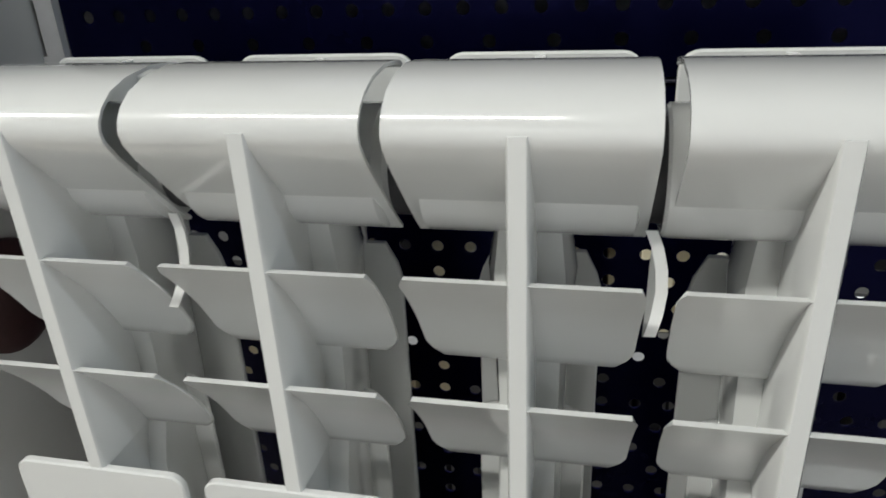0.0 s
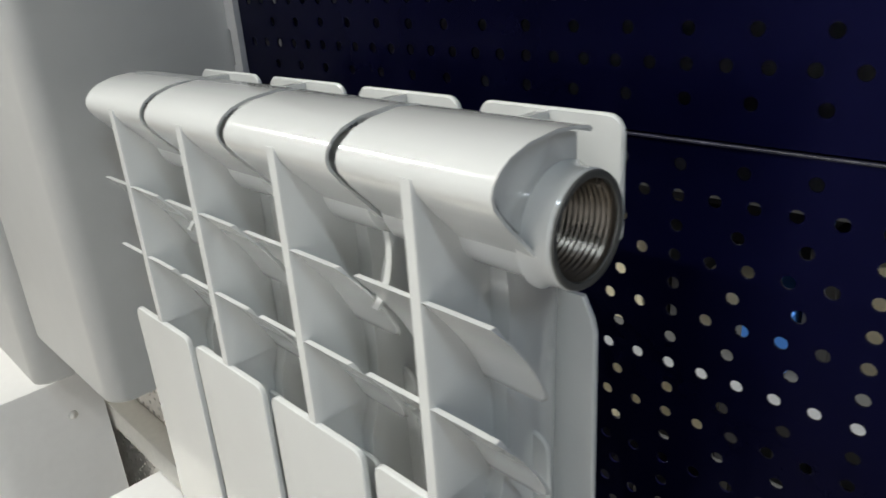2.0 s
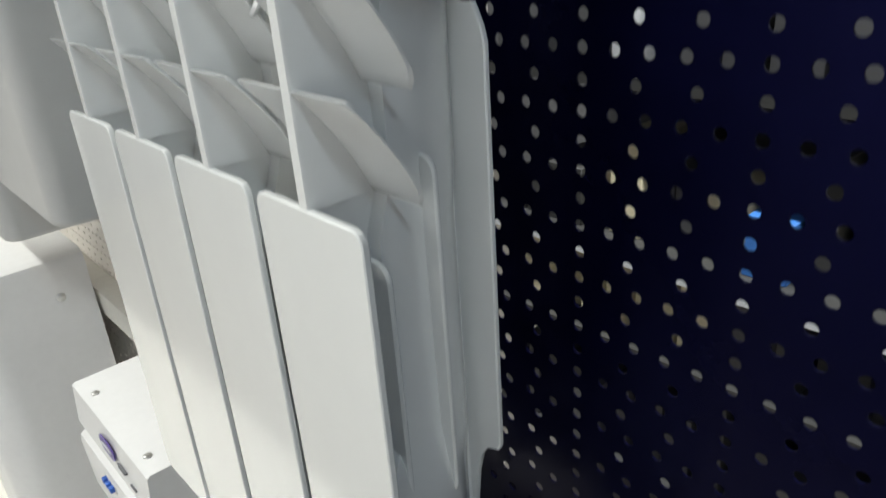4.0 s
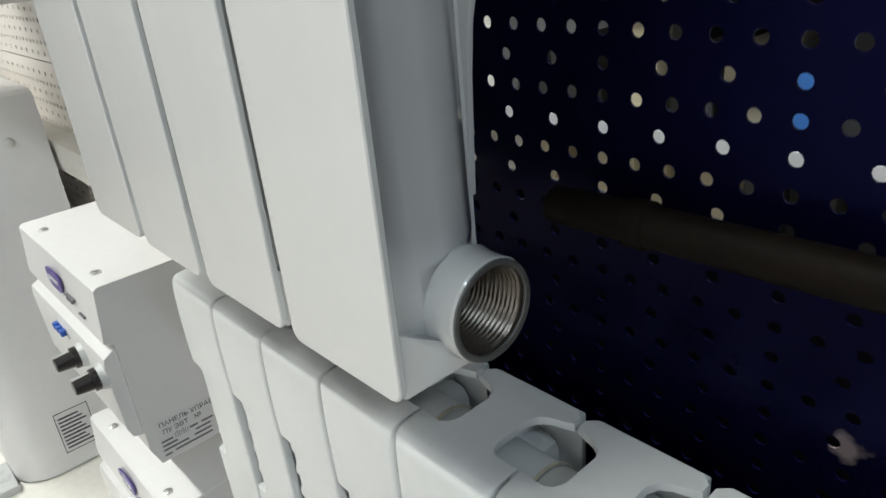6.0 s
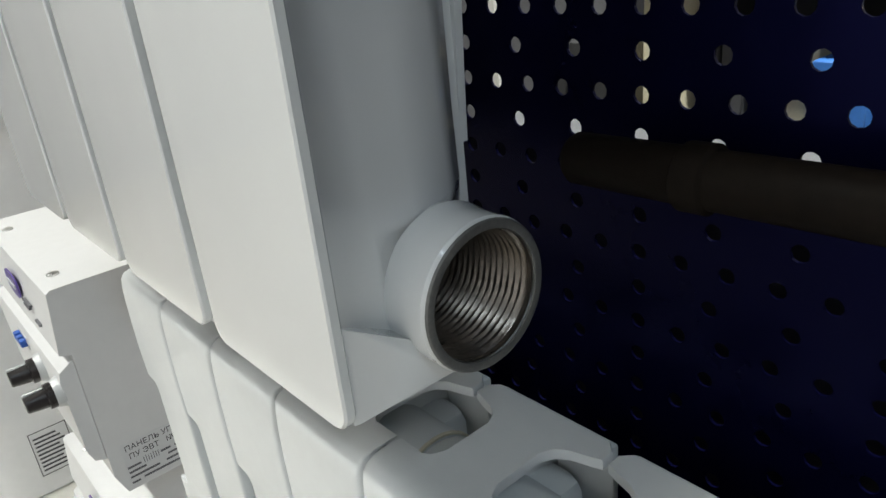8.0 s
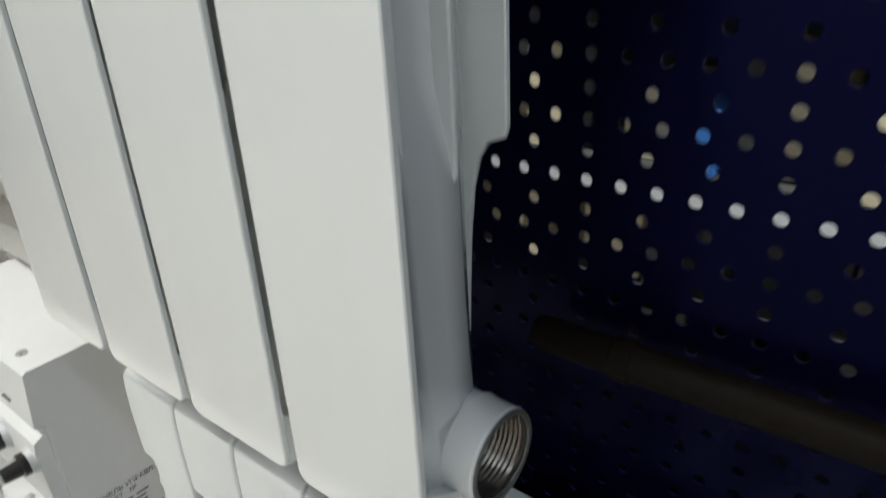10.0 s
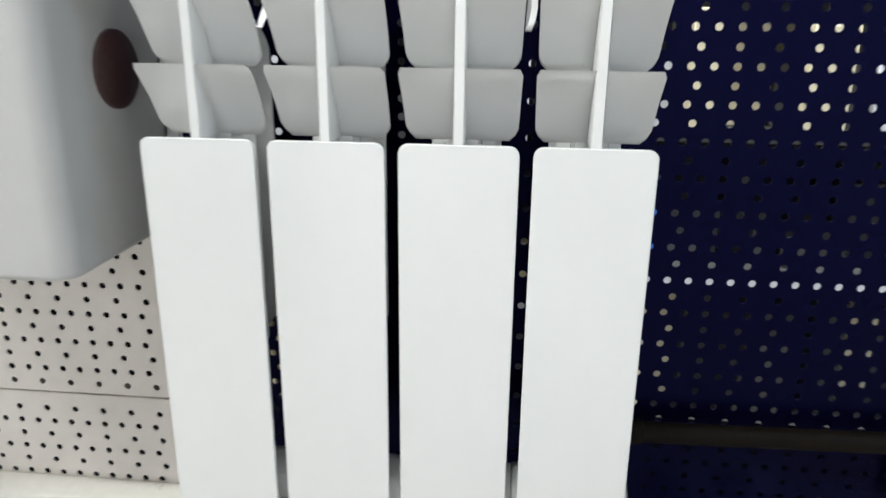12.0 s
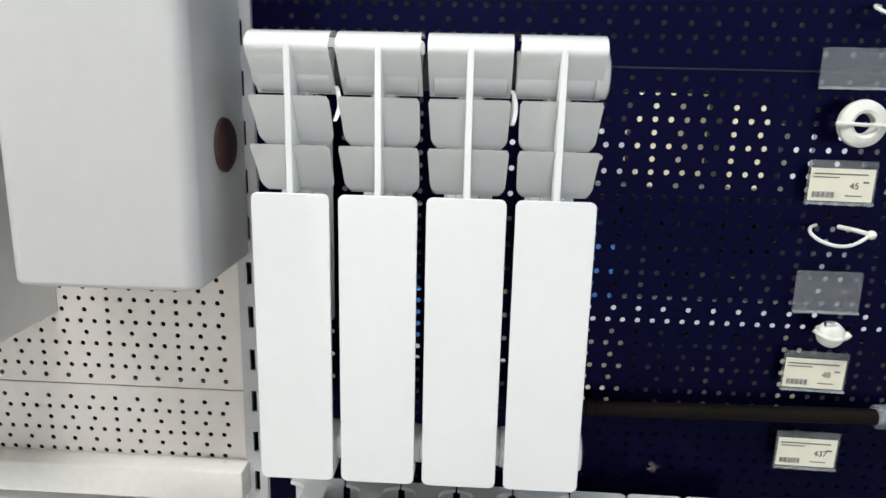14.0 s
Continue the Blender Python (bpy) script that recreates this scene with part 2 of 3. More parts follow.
DENSE, SPARSE, ROW = 0.01618, 0.02696, 0.02727


def perforated(x0, x1, z0, z1, px, pz, hole=0.0030, thick=0.0012, n=10):
    """A sheet with rows of round holes; px, pz: where one dense row has a hole. Rows of wider spacing lie between."""
    verts, faces = [], []

    def quad(a, b, c, d):
        k = len(verts)
        verts.extend(((a, WALL_Y, c), (b, WALL_Y, c), (b, WALL_Y, d), (a, WALL_Y, d)))
        faces.append((k, k + 1, k + 2, k + 3))

    half = ROW / 4
    r0, r1 = math.ceil((z0 + half - pz) / (ROW / 2)), math.floor((z1 - half - pz) / (ROW / 2))
    angles = [math.pi / 4 + 2 * math.pi * k / n for k in range(n)]
    for row in range(r0, r1 + 1):
        z = pz + row * ROW / 2
        pitch = DENSE if row % 2 == 0 else SPARSE
        k0, k1 = math.ceil((x0 + pitch / 2 + 0.004 - px) / pitch), math.floor((x1 - pitch / 2 - 0.004 - px) / pitch)
        quad(x0, px + (k0 - 0.5) * pitch, z - half, z + half)
        quad(px + (k1 + 0.5) * pitch, x1, z - half, z + half)
        for k in range(k0, k1 + 1):
            cx, base = px + k * pitch, len(verts)
            for a in angles:
                c, s = math.cos(a), math.sin(a)
                g = 1 / max(abs(c) / (pitch / 2), abs(s) / half)
                verts.append((cx + g * c, WALL_Y, z + g * s))
            for dy in (0, thick):
                verts.extend((cx + hole * math.cos(a), WALL_Y + dy, z + hole * math.sin(a)) for a in angles)
            for i in range(n):
                j = (i + 1) % n
                faces.append((base + i, base + j, base + n + j, base + n + i))
                faces.append((base + n + i, base + n + j, base + 2 * n + j, base + 2 * n + i))
            # fill the cell's corners
            for sx, sz in ((1, 1), (-1, 1), (-1, -1), (1, -1)):
                ca = math.atan2(sz * half, sx * pitch / 2) % (2 * math.pi)
                for i in range(n):
                    a0, a1 = angles[i], angles[i] + 2 * math.pi / n
                    if a0 < ca < a1 or a0 < ca + 2 * math.pi < a1:
                        verts.append((cx + sx * pitch / 2, WALL_Y, z + sz * half))
                        faces.append((base + i, len(verts) - 1, base + (i + 1) % n))
    quad(x0, x1, z0, pz + (r0 - 0.5) * ROW / 2)
    quad(x0, x1, pz + (r1 + 0.5) * ROW / 2, z1)
    me = bpy.data.meshes.new("perforated_panel")
    me.from_pydata(verts, [], faces)
    return me


def panel(name, x0, x1, z0, z1, px, pz, material, label):
    me = perforated(x0, x1, z0, z1, px, pz)
    me.materials.append(material)
    bm = bmesh.new()
    bm.from_mesh(me)
    bmesh.ops.recalc_face_normals(bm, faces=bm.faces)
    # folded rims that give the sheet its depth
    box(bm, x0, x1, WALL_Y + 0.0005, WALL_Y + 0.02, z0, z0 + 0.0012)
    box(bm, x0, x1, WALL_Y + 0.0005, WALL_Y + 0.02, z1 - 0.0012, z1)
    bm.to_mesh(me)
    bm.free()
    return tagged(new(name, me), label, "back panel", "", "structure")


NAVY_LABEL = "glossy navy blue perforated metal back panel"
panel("wall_panel_navy_lower", -0.0285, 1.25, -0.45, 0.4067, 0.4704, 0.3559, NAVY, NAVY_LABEL)
panel("wall_panel_navy_upper", -0.0285, 1.25, 0.4087, 1.45, 0.4704, 0.3559 + 4 * ROW, NAVY, NAVY_LABEL)
CREAM_LABEL = "cream white perforated metal back panel"
panel("wall_panel_cream_lower", -1.6, -0.0555, -0.66, 0.0313, -0.1300, 0.1380 - 4 * ROW, WHITE_PANEL, CREAM_LABEL)
panel("wall_panel_cream_upper", -1.6, -0.0555, 0.0331, 1.45, -0.1300, 0.1380, WHITE_PANEL, CREAM_LABEL)
# added sheets: shade seen through the holes, put into a near-black colour
solid("back_sheet", box(bmesh.new(), -1.6, -0.06, WALL_Y + 0.021, WALL_Y + 0.024, -0.66, 1.45), CAVITY_SHADE, "near-black sheet added behind the cream panels as the shade in their holes", "back panel", "structure")
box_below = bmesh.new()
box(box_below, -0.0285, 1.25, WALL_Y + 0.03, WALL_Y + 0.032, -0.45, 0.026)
solid("back_sheet", box_below, CAVITY_SHADE, "near-black sheet added behind the lower navy panel as the shade in its holes", "back panel", "structure")

# another added sheet, grey, so the upper holes look dim
solid("back_sheet", box(bmesh.new(), -0.0285, 1.25, WALL_Y + 0.03, WALL_Y + 0.032, 0.382, 1.45), SHEET, "dull grey sheet added behind the upper navy panel to dim its holes", "back panel", "structure")

# the light line along the seam is painted: a paler navy on the lip
EDGE = mat("navy_edge_highlight", (0.016, 0.016, 0.032), 0.4, vary=0.6, scale=40)
solid("trim", box(bmesh.new(), -0.0285, 1.25, WALL_Y - 0.0012, WALL_Y + 0.02, 0.4064, 0.4078, 0.0004, 1), EDGE, "thin lip where two navy panels meet, its highlight painted paler", "trim", "structure")


def slotted_upright(x):
    up = thing("slotted_upright", (x, WALL_Y - 0.004, -0.3), "pale grey steel slotted shelf upright between the panels", "shelf upright", kind="structure")
    bm = bmesh.new()
    x0, x1 = -0.0125, 0.0125
    z, top, pitch, sl = -0.6, 1.2, 0.0515, 0.0255
    cuts = [0.3305 + 0.3 + k * pitch for k in range(-16, 12)]
    last = z
    for c in cuts:
        box(bm, x0, x1, 0, 0.003, last, c - sl / 2)
        box(bm, x0, -0.003, 0, 0.003, c - sl / 2, c + sl / 2)
        box(bm, 0.003, x1, 0, 0.003, c - sl / 2, c + sl / 2)
        last = c + sl / 2
    box(bm, x0, x1, 0, 0.003, last, top)
    bmesh.ops.remove_doubles(bm, verts=bm.verts, dist=1e-5)
    part("face", bm, UPRIGHT, up)
    part("channel", box(box(bmesh.new(), x0, x0 + 0.002, 0.003, 0.03, z, top), x1 - 0.002, x1, 0.003, 0.03, z, top), UPRIGHT, up)
    # back of the channel coloured near-black for the shade in the slots
    part("channel_back", box(bmesh.new(), x0, x1, 0.03, 0.032, z, top), CAVITY_SHADE, up)
    return up


slotted_upright(-0.0420)


# ---- the radiator on show ----
PITCH = 0.08
LOW_BORE, HIGH_BORE = (0.0418, 0.0238), (0.0408, 0.3970)
_cache = {}


def cached(key, build, material):
    if key not in _cache:
        _cache[key] = finish(build(), key, material)
    return _cache[key]


def front_panel():
    return plate(bmesh.new(), -0.0360, 0.0360, 0.0006, 0.2880, 0, 0.0034, 0.0065, 0.0060, 0.0006)


def front_rib():
    bm = bmesh.new()
    prof = [(-0.0026, 0.040), (-0.0034, 0.0016), (-0.0026, 0.0005), (0.0026, 0.0005), (0.0034, 0.0016), (0.0026, 0.040)]
    loops(bm, [[(x, y, 0.2872) for x, y in prof], [(x * 0.95, y, 0.418) for x, y in prof]])
    return bm


def louver(z):
    """A thin air guide that leans back, rounded at its lower corners."""
    bm = bmesh.new()
    rows = 12
    t = 0.0028
    grid = []
    for face in (0, 1):
        pts = []
        for i in range(rows + 1):
            s = i / rows
            y = 0.0005 + 0.030 * s + 0.003 * math.sin(math.pi * s)
            zz = z - 0.044 * s
            w = 0.0362 - 0.0015 * s - (0.0055 * ((s - 0.8) / 0.2) ** 2 if s > 0.8 else 0) - (0.002 if i == 0 else 0)
            pts.append([(w * u, y + face * t * (0.8 if i else 1.0), zz - face * t * (0.55 if i else 0.05)) for u in (-1, -0.6, -0.2, 0.2, 0.6, 1)])
        grid.append(pts)
    vs = [[[bm.verts.new(p) for p in row] for row in g] for g in grid]
    m = 6
    for g in vs:
        for a, b in zip(g, g[1:]):
            for i in range(m - 1):
                bm.faces.new((a[i], a[i + 1], b[i + 1], b[i]))
    f, k = vs
    for i in range(m - 1):
        bm.faces.new((f[0][i], k[0][i], k[0][i + 1], f[0][i + 1]))
        bm.faces.new((f[-1][i], f[-1][i + 1], k[-1][i + 1], k[-1][i]))
    for r in range(rows):
        bm.faces.new((f[r][0], f[r + 1][0], k[r + 1][0], k[r][0]))
        bm.faces.new((f[r][-1], k[r][-1], k[r + 1][-1], f[r + 1][-1]))
    return bm


def top_cover():
    path = [(0.0505, 0.4272), (0.0490, 0.4284), (0.0440, 0.4294), (0.032, 0.4305), (0.019, 0.4292), (0.0105, 0.4267), (0.0055, 0.4234),
            (0.0030, 0.4203), (0.0023, 0.4175), (0.0030, 0.4145), (0.0075, 0.4085), (0.0150, 0.4005), (0.0240, 0.3910), (0.0330, 0.3820), (0.0390, 0.3765)]
    return sweep_x(bmesh.new(), shell(path, 0.0013, 0.0014), -0.0372, 0.0366)


def end_plate(side):
    """The wall set back under each end of the cover, round the collector."""
    edge = [(0.0495, 0.4270), (0.044, 0.4284), (0.036, 0.4288), (0.020, 0.4280), (0.010, 0.4250), (0.0055, 0.4200), (0.0100, 0.4100), (0.0240, 0.3945), (0.0385, 0.3800), (0.0495, 0.3800)]
    return loops(bmesh.new(), [[(side * 0.0305 + d, y, z) for y, z in edge] for d in (-0.0013, 0.0013)])


def collector(cz, ends=(0.0398, 0.0398), open_end=False):
    R = 0.0208
    bm = bmesh.new()
    if open_end:
        flare = [(0.0270, R), (0.0272, R + 0.0008), (0.0300, R + 0.0003), (0.0330, R)] if cz < 0.1 else [(0.0300, R), (0.0305, R + 0.0020), (0.0325, R + 0.0009), (0.0350, R + 0.0002), (0.0375, R)]
        lathe_x(bm, [(-ends[0], R - 0.001), (-ends[0] + 0.001, R), *flare, (ends[1] - 0.0012, R), (ends[1], R - 0.001), (ends[1], 0.0187), (0.004, 0.0187), (0.004, 0.001)], (LOW_BORE if cz < 0.1 else HIGH_BORE)[0], cz, 48)
    else:
        neck = 0.0152 if cz > 0.1 else R - 0.0012
        lathe_x(bm, [(-ends[0], neck), (-0.0345, neck), (-0.0325, R), (0.0325, R), (0.0345, neck), (ends[1], neck)], (LOW_BORE if cz < 0.1 else HIGH_BORE)[0], cz, 40)
    return bm


def joint_gasket():
    r = 0.0165
    return lathe_x(bmesh.new(), [(0.0366, r - 0.003), (0.0368, r), (0.0432, r), (0.0434, r - 0.003)], *HIGH_BORE, 36)


def threaded_bore(cz, x1):
    """The cut pipe thread inside the open end, a true helix."""
    bm = bmesh.new()
    n, p, depth = 48, 0.0023, 0.036
    steps = 8
    rows = int(depth / p * steps)
    rings = []
    for i in range(rows + 1):
        x = x1 - 0.0004 - i * p / steps
        ring = []
        for k in range(n):
            ph = ((i / steps) + k / n) % 1.0
            r = 0.0170 + 0.0009 * abs(2 * ph - 1) * (1 if i > steps else i / steps) + (0.0005 if i <= steps else 0)
            a = 2 * math.pi * k / n
            ring.append((x, (LOW_BORE if cz < 0.1 else HIGH_BORE)[0] + r * math.cos(a), cz + r * math.sin(a)))
        rings.append(ring)
    loops(bm, rings, cap=False)
    bm.faces.new([bm.verts.new(v) for v in rings[-1]])
    return bm


def end_rim(cz, x1):
    return lathe_x(bmesh.new(), [(x1 + 0.0001, 0.0204), (x1 + 0.0007, 0.0200), (x1 + 0.0009, 0.0192), (x1 + 0.0006, 0.0178), (x1 + 0.0001, 0.0176)], (LOW_BORE if cz < 0.1 else HIGH_BORE)[0], cz, 48, closed=True)


def tube_ring(z, xf, xm, yf, yr):
    """One level of the core: xf wide at its front, xm in the middle, from yf to yr."""
    d = yr - yf
    half = [(xf, yf), (xf - 0.1 * (xf - xm), yf + 0.03 * d), (xf - 0.6 * (xf - xm), yf + 0.12 * d), (xm, yf + 0.28 * d), (xm * 0.97, yf + 0.5 * d), (xm * 0.82, yf + 0.75 * d), (xm * 0.5, yf + 0.94 * d), (xm * 0.18, yr)]
    return [(-x, y, z) for x, y in half] + [(x, y, z) for x, y in half[::-1]]


def water_tube(front=0.05):
    """The cast core: flared behind the front panel below, a narrow tube above; front limits its half width there."""
    bm = bmesh.new()
    levels = ((0.0025, 0.0335, 0.020, 0.0033, 0.046), (0.006, 0.0346, 0.0245, 0.0033, 0.054), (0.014, 0.0348, 0.0285, 0.0033, 0.061), (0.045, 0.0346, 0.0275, 0.0033, 0.0650),
              (0.065, 0.0344, 0.0252, 0.0033, 0.0655), (0.09, 0.0342, 0.0236, 0.0033, 0.0662), (0.138, 0.0338, 0.0222, 0.0033, 0.0672), (0.146, 0.0325, 0.020, 0.0033, 0.0690), (0.157, 0.025, 0.0165, 0.007, 0.0720), (0.170, 0.011, 0.0130, 0.024, 0.072),
              (0.270, 0.010, 0.0122, 0.026, 0.072), (0.292, 0.010, 0.0122, 0.034, 0.0735), (0.335, 0.011, 0.0136, 0.034, 0.0735), (0.360, 0.012, 0.0155, 0.036, 0.0735), (0.381, 0.010, 0.0120, 0.036, 0.070))
    return loops(bm, [tube_ring(z, min(xf, front), min(xm, front), yf, yr) for z, xf, xm, yf, yr in levels])


def drilled(me):
    """The same mesh with the two collector bores cut out of it."""
    body = new("blank", me.copy())
    bm = bmesh.new()
    for cy, cz in (LOW_BORE, HIGH_BORE):
        lathe_x(bm, [(0.005, 0.0190), (0.06, 0.0190)], cy, cz, 48)
    drill = new("drill", finish(bm, "drill", STEEL))
    mod = body.modifiers.new("bore", "BOOLEAN")
    mod.operation, mod.object, mod.solver = "DIFFERENCE", drill, "EXACT"
    bpy.context.view_layer.update()
    out = bpy.data.meshes.new_from_object(body.evaluated_get(bpy.context.evaluated_depsgraph_get()))
    for ob in (body, drill):
        bpy.data.objects.remove(ob)
    return out


def fin(y, w, z0, z1):
    return plate(bmesh.new(), -w, w, z0, z1, y, y + 0.0026, 0.008, 0.008, 0.0008)


def back_plate():
    bm = bmesh.new()
    half = [(0.0015, 0.050), (0.0028, 0.074), (0.0045, 0.100), (0.0070, 0.120), (0.0105, 0.133), (0.0155, 0.1405), (0.0225, 0.1430), (0.0240, 0.1470), (0.0240, 0.338), (0.0225, 0.344), (0.0180, 0.3530)]
    o = half + [(-x, z) for x, z in half[::-1]]
    loops(bm, [[(x * 0.97, 0.0737, z) for x, z in o], [(x, 0.0743, z) for x, z in o], [(x, 0.0760, z) for x, z in o], [(x * 0.97, 0.0766, z) for x, z in o]])
    plate(bm, -0.0345, 0.0345, 0.378, 0.4280, 0.0735, 0.0763, 0.006, 0.007)
    box(bm, -0.010, 0.010, 0.0738, 0.0760, 0.352, 0.38)
    return bm


def web():
    bm = box(bmesh.new(), -0.0018, 0.0018, 0.003, 0.0745, 0.003, 0.30)
    box(bm, -0.0018, 0.0018, 0.044, 0.0735, 0.30, 0.4268)
    return bm


def bottom_gusset():
    """The closed skirt from the foot of the front panel up to the lower collector."""
    prof = [(0.003, 0.0018), (0.034, 0.0014), (0.046, 0.0030), (0.054, 0.0070), (0.0585, 0.0130), (0.0560, 0.0140), (0.046, 0.0080), (0.036, 0.0090), (0.003, 0.0290)]
    cy, cz = 0.03, 0.010
    return loops(bmesh.new(), [[(x, cy + (y - cy) * k, cz + (z - cz) * k) for y, z in prof] for x, k in ((-0.0352, 0.96), (-0.0344, 1), (0.0344, 1), (0.0352, 0.96))])


def show_radiator():
    rad = thing("radiator", (0, 0, 0), "white four-section aluminium radiator hung on the navy perforated panel", "radiator")
    for i in range(4):
        last = i == 3
        tube = cached("end_tube", water_tube, ENAMEL) if last else cached("water_tube", lambda: water_tube(0.024), ENAMEL)
        sec = part("section", drilled(tube) if last else tube, None, rad)
        sec.location = ((i + 0.5) * PITCH, 0, 0)
        part("front_panel", cached("front_panel", front_panel, ENAMEL), None, sec)
        part("front_rib", cached("front_rib", front_rib, ENAMEL), None, sec)
        for z in (0.3747, 0.3317):
            part("louver", cached(f"louver{z}", lambda z=z: louver(z), ENAMEL), None, sec)
        part("top_cover", cached("top_cover", top_cover, ENAMEL), None, sec)
        for side in [d for d, has in ((-1, i == 0), (1, last)) if has]:
            wall = cached(f"end_plate{side}", lambda side=side: end_plate(side), ENAMEL)
            part("end_plate", drilled(wall) if last and side == 1 else wall, None, sec)
        part("back_plate", cached("back_plate", back_plate, ENAMEL), None, sec)
        part("web", cached("web", web, ENAMEL), None, sec)
        skirt = cached("bottom_gusset", bottom_gusset, ENAMEL)
        part("bottom_gusset", drilled(skirt) if last else skirt, None, sec)
        for y, w in ((0.0215, 0.0190), (0.047, 0.0205)):
            part("fin", cached(f"fin{y}", lambda y=y, w=w: fin(y, w, 0.13, 0.262 if y < 0.03 else 0.30), ENAMEL), None, sec)
        for cz in (LOW_BORE[1], HIGH_BORE[1]):
            if last:
                part("collector", collector(cz, (0.0398, 0.0425), True), ENAMEL, sec)
                part("threaded_bore", threaded_bore(cz, 0.0425), STEEL, sec, "bare steel internal pipe thread")
                part("end_rim", end_rim(cz, 0.0425), RIM, sec, "bare metal rim")
            else:
                part("collector", cached(f"collector{cz}", lambda cz=cz: collector(cz), ENAMEL), None, sec)
                if cz > 0.1:
                    part("gasket", cached("gasket", joint_gasket, DARK_RUBBER), None, sec, "dark joint gasket between two sections")
    return rad


show_radiator()


def film_strip(x, bend):
    bm = bmesh.new()
    path = [(0.0255, 0.3830), (0.0245, 0.3780), (0.0225, 0.3715), (0.0205, 0.3650), (0.0180 - bend, 0.3580), (0.0150 - bend, 0.3525)]
    prof = shell(path, 0.0012)
    loops(bm, [[(d + bend - 0.002 + 0.0032 * (1 - ((z - 0.367) / 0.0145) ** 2), y, z) for y, z in prof] for d in (-0.0018, 0.0018)])
    ob = solid("film_strip", bm, ENAMEL, "thin white strip hanging between two radiator sections", "plastic strip", group="strips on the radiator")
    ob.location = (x, 0, 0)
    return ob


film_strip(PITCH, 0.0012)
film_strip(3 * PITCH, 0.0)


# ---- the radiator below ----
LOW_X, LOW_TOP, LOW_P, LOW_N = 0.0070, -0.0570, 0.0633, 8


def low_front():
    """A slightly bowed front plate with a square-topped notch for the air slots at one side."""
    bm = bmesh.new()
    rows = [(0.047, -0.0003, 0), (0.0385, -0.0008, 0), (0.0352, -0.0020, 0), (0.0334, -0.0045, 0), (0.0325, -0.009, 0), (0.0319, -0.018, 0), (0.0316, -0.034, 0), (0.0317, -0.055, 0), (0.0322, -0.0720, 0),
            (0.0322, -0.0722, 0.0085), (0.0322, -0.0732, 0.0112), (0.0323, -0.0752, 0.0130), (0.0324, -0.0785, 0.0138), (0.0330, -0.1500, 0.0138), (0.0331, -0.1535, 0.0128), (0.0331, -0.1555, 0.0100),
            (0.0332, -0.1560, 0), (0.0335, -0.20, 0), (0.0335, -0.43, 0)]
    us = [0, 0.009, 0.026, 0.07, 0.5, 0.93, 0.974, 0.991, 1.0]
    edge = [0.0019, 0.0008, 0.0003, 0.0001, 0, 0.0001, 0.0003, 0.0008, 0.0019]
    W = LOW_P - 0.0018
    outer, inner = [], []
    for y, z, notch in rows:
        outer.append([(0.0009 + notch + (W - notch) * u, y + e, z) for u, e in zip(us, edge)])
        inner.append([(0.0009 + notch + (W - notch) * u, y + max(e, 0.001) + 0.004, z - 0.0005) for u, e in zip(us, edge)])
    vo = [[bm.verts.new(p) for p in r] for r in outer]
    vi = [[bm.verts.new(p) for p in r] for r in inner]
    for g in (vo, vi):
        for a, b in zip(g, g[1:]):
            for i in range(len(us) - 1):
                bm.faces.new((a[i], a[i + 1], b[i + 1], b[i]))
    for r in range(len(rows) - 1):
        bm.faces.new((vo[r][0], vo[r + 1][0], vi[r + 1][0], vi[r][0]))
        bm.faces.new((vo[r][-1], vi[r][-1], vi[r + 1][-1], vo[r + 1][-1]))
    for i in range(len(us) - 1):
        bm.faces.new((vo[0][i], vi[0][i], vi[0][i + 1], vo[0][i + 1]))
    return bm


def low_top():
    """The flat top with a hollow cut in from each side."""
    w = LOW_P - 0.0022
    right = [(0.0011 + w, 0.0468), (0.0011 + w, 0.0474)]
    right += [(0.0011 + w - d, y) for d, y in ((0.004, 0.0480), (0.011, 0.0505), (0.0155, 0.0535), (0.0178, 0.0585), (0.0178, 0.0790), (0.0155, 0.0840), (0.011, 0.0870), (0.004, 0.0890))]
    right += [(0.0011 + w, 0.0905), (0.0011 + w, 0.096), (0.0011 + w - 0.004, 0.100)]
    left = [(LOW_P - x, y) for x, y in right[::-1]]
    o = right + left
    bm = bmesh.new()
    return loops(bm, [[(x, y, -0.0045) for x, y in o], [(x, y, -0.0011) for x, y in o], [(LOW_P / 2 + (x - LOW_P / 2) * 0.985, 0.0755 + (y - 0.0755) * 0.99, -0.0003) for x, y in o]])


def low_core():
    bm = lathe_x(bmesh.new(), [(0.0005, 0.019), (0.002, 0.020), (LOW_P - 0.002, 0.020), (LOW_P - 0.0005, 0.019)], 0.068, -0.032, 28)
    box(bm, 0.014, LOW_P - 0.014, 0.040, 0.100, -0.43, -0.02, 0.008)
    box(bm, 0.004, LOW_P - 0.004, 0.100, 0.1035, -0.43, -0.003, 0.001)
    box(bm, LOW_P / 2 - 0.002, LOW_P / 2 + 0.002, 0.044, 0.1, -0.42, -0.005)
    return bm


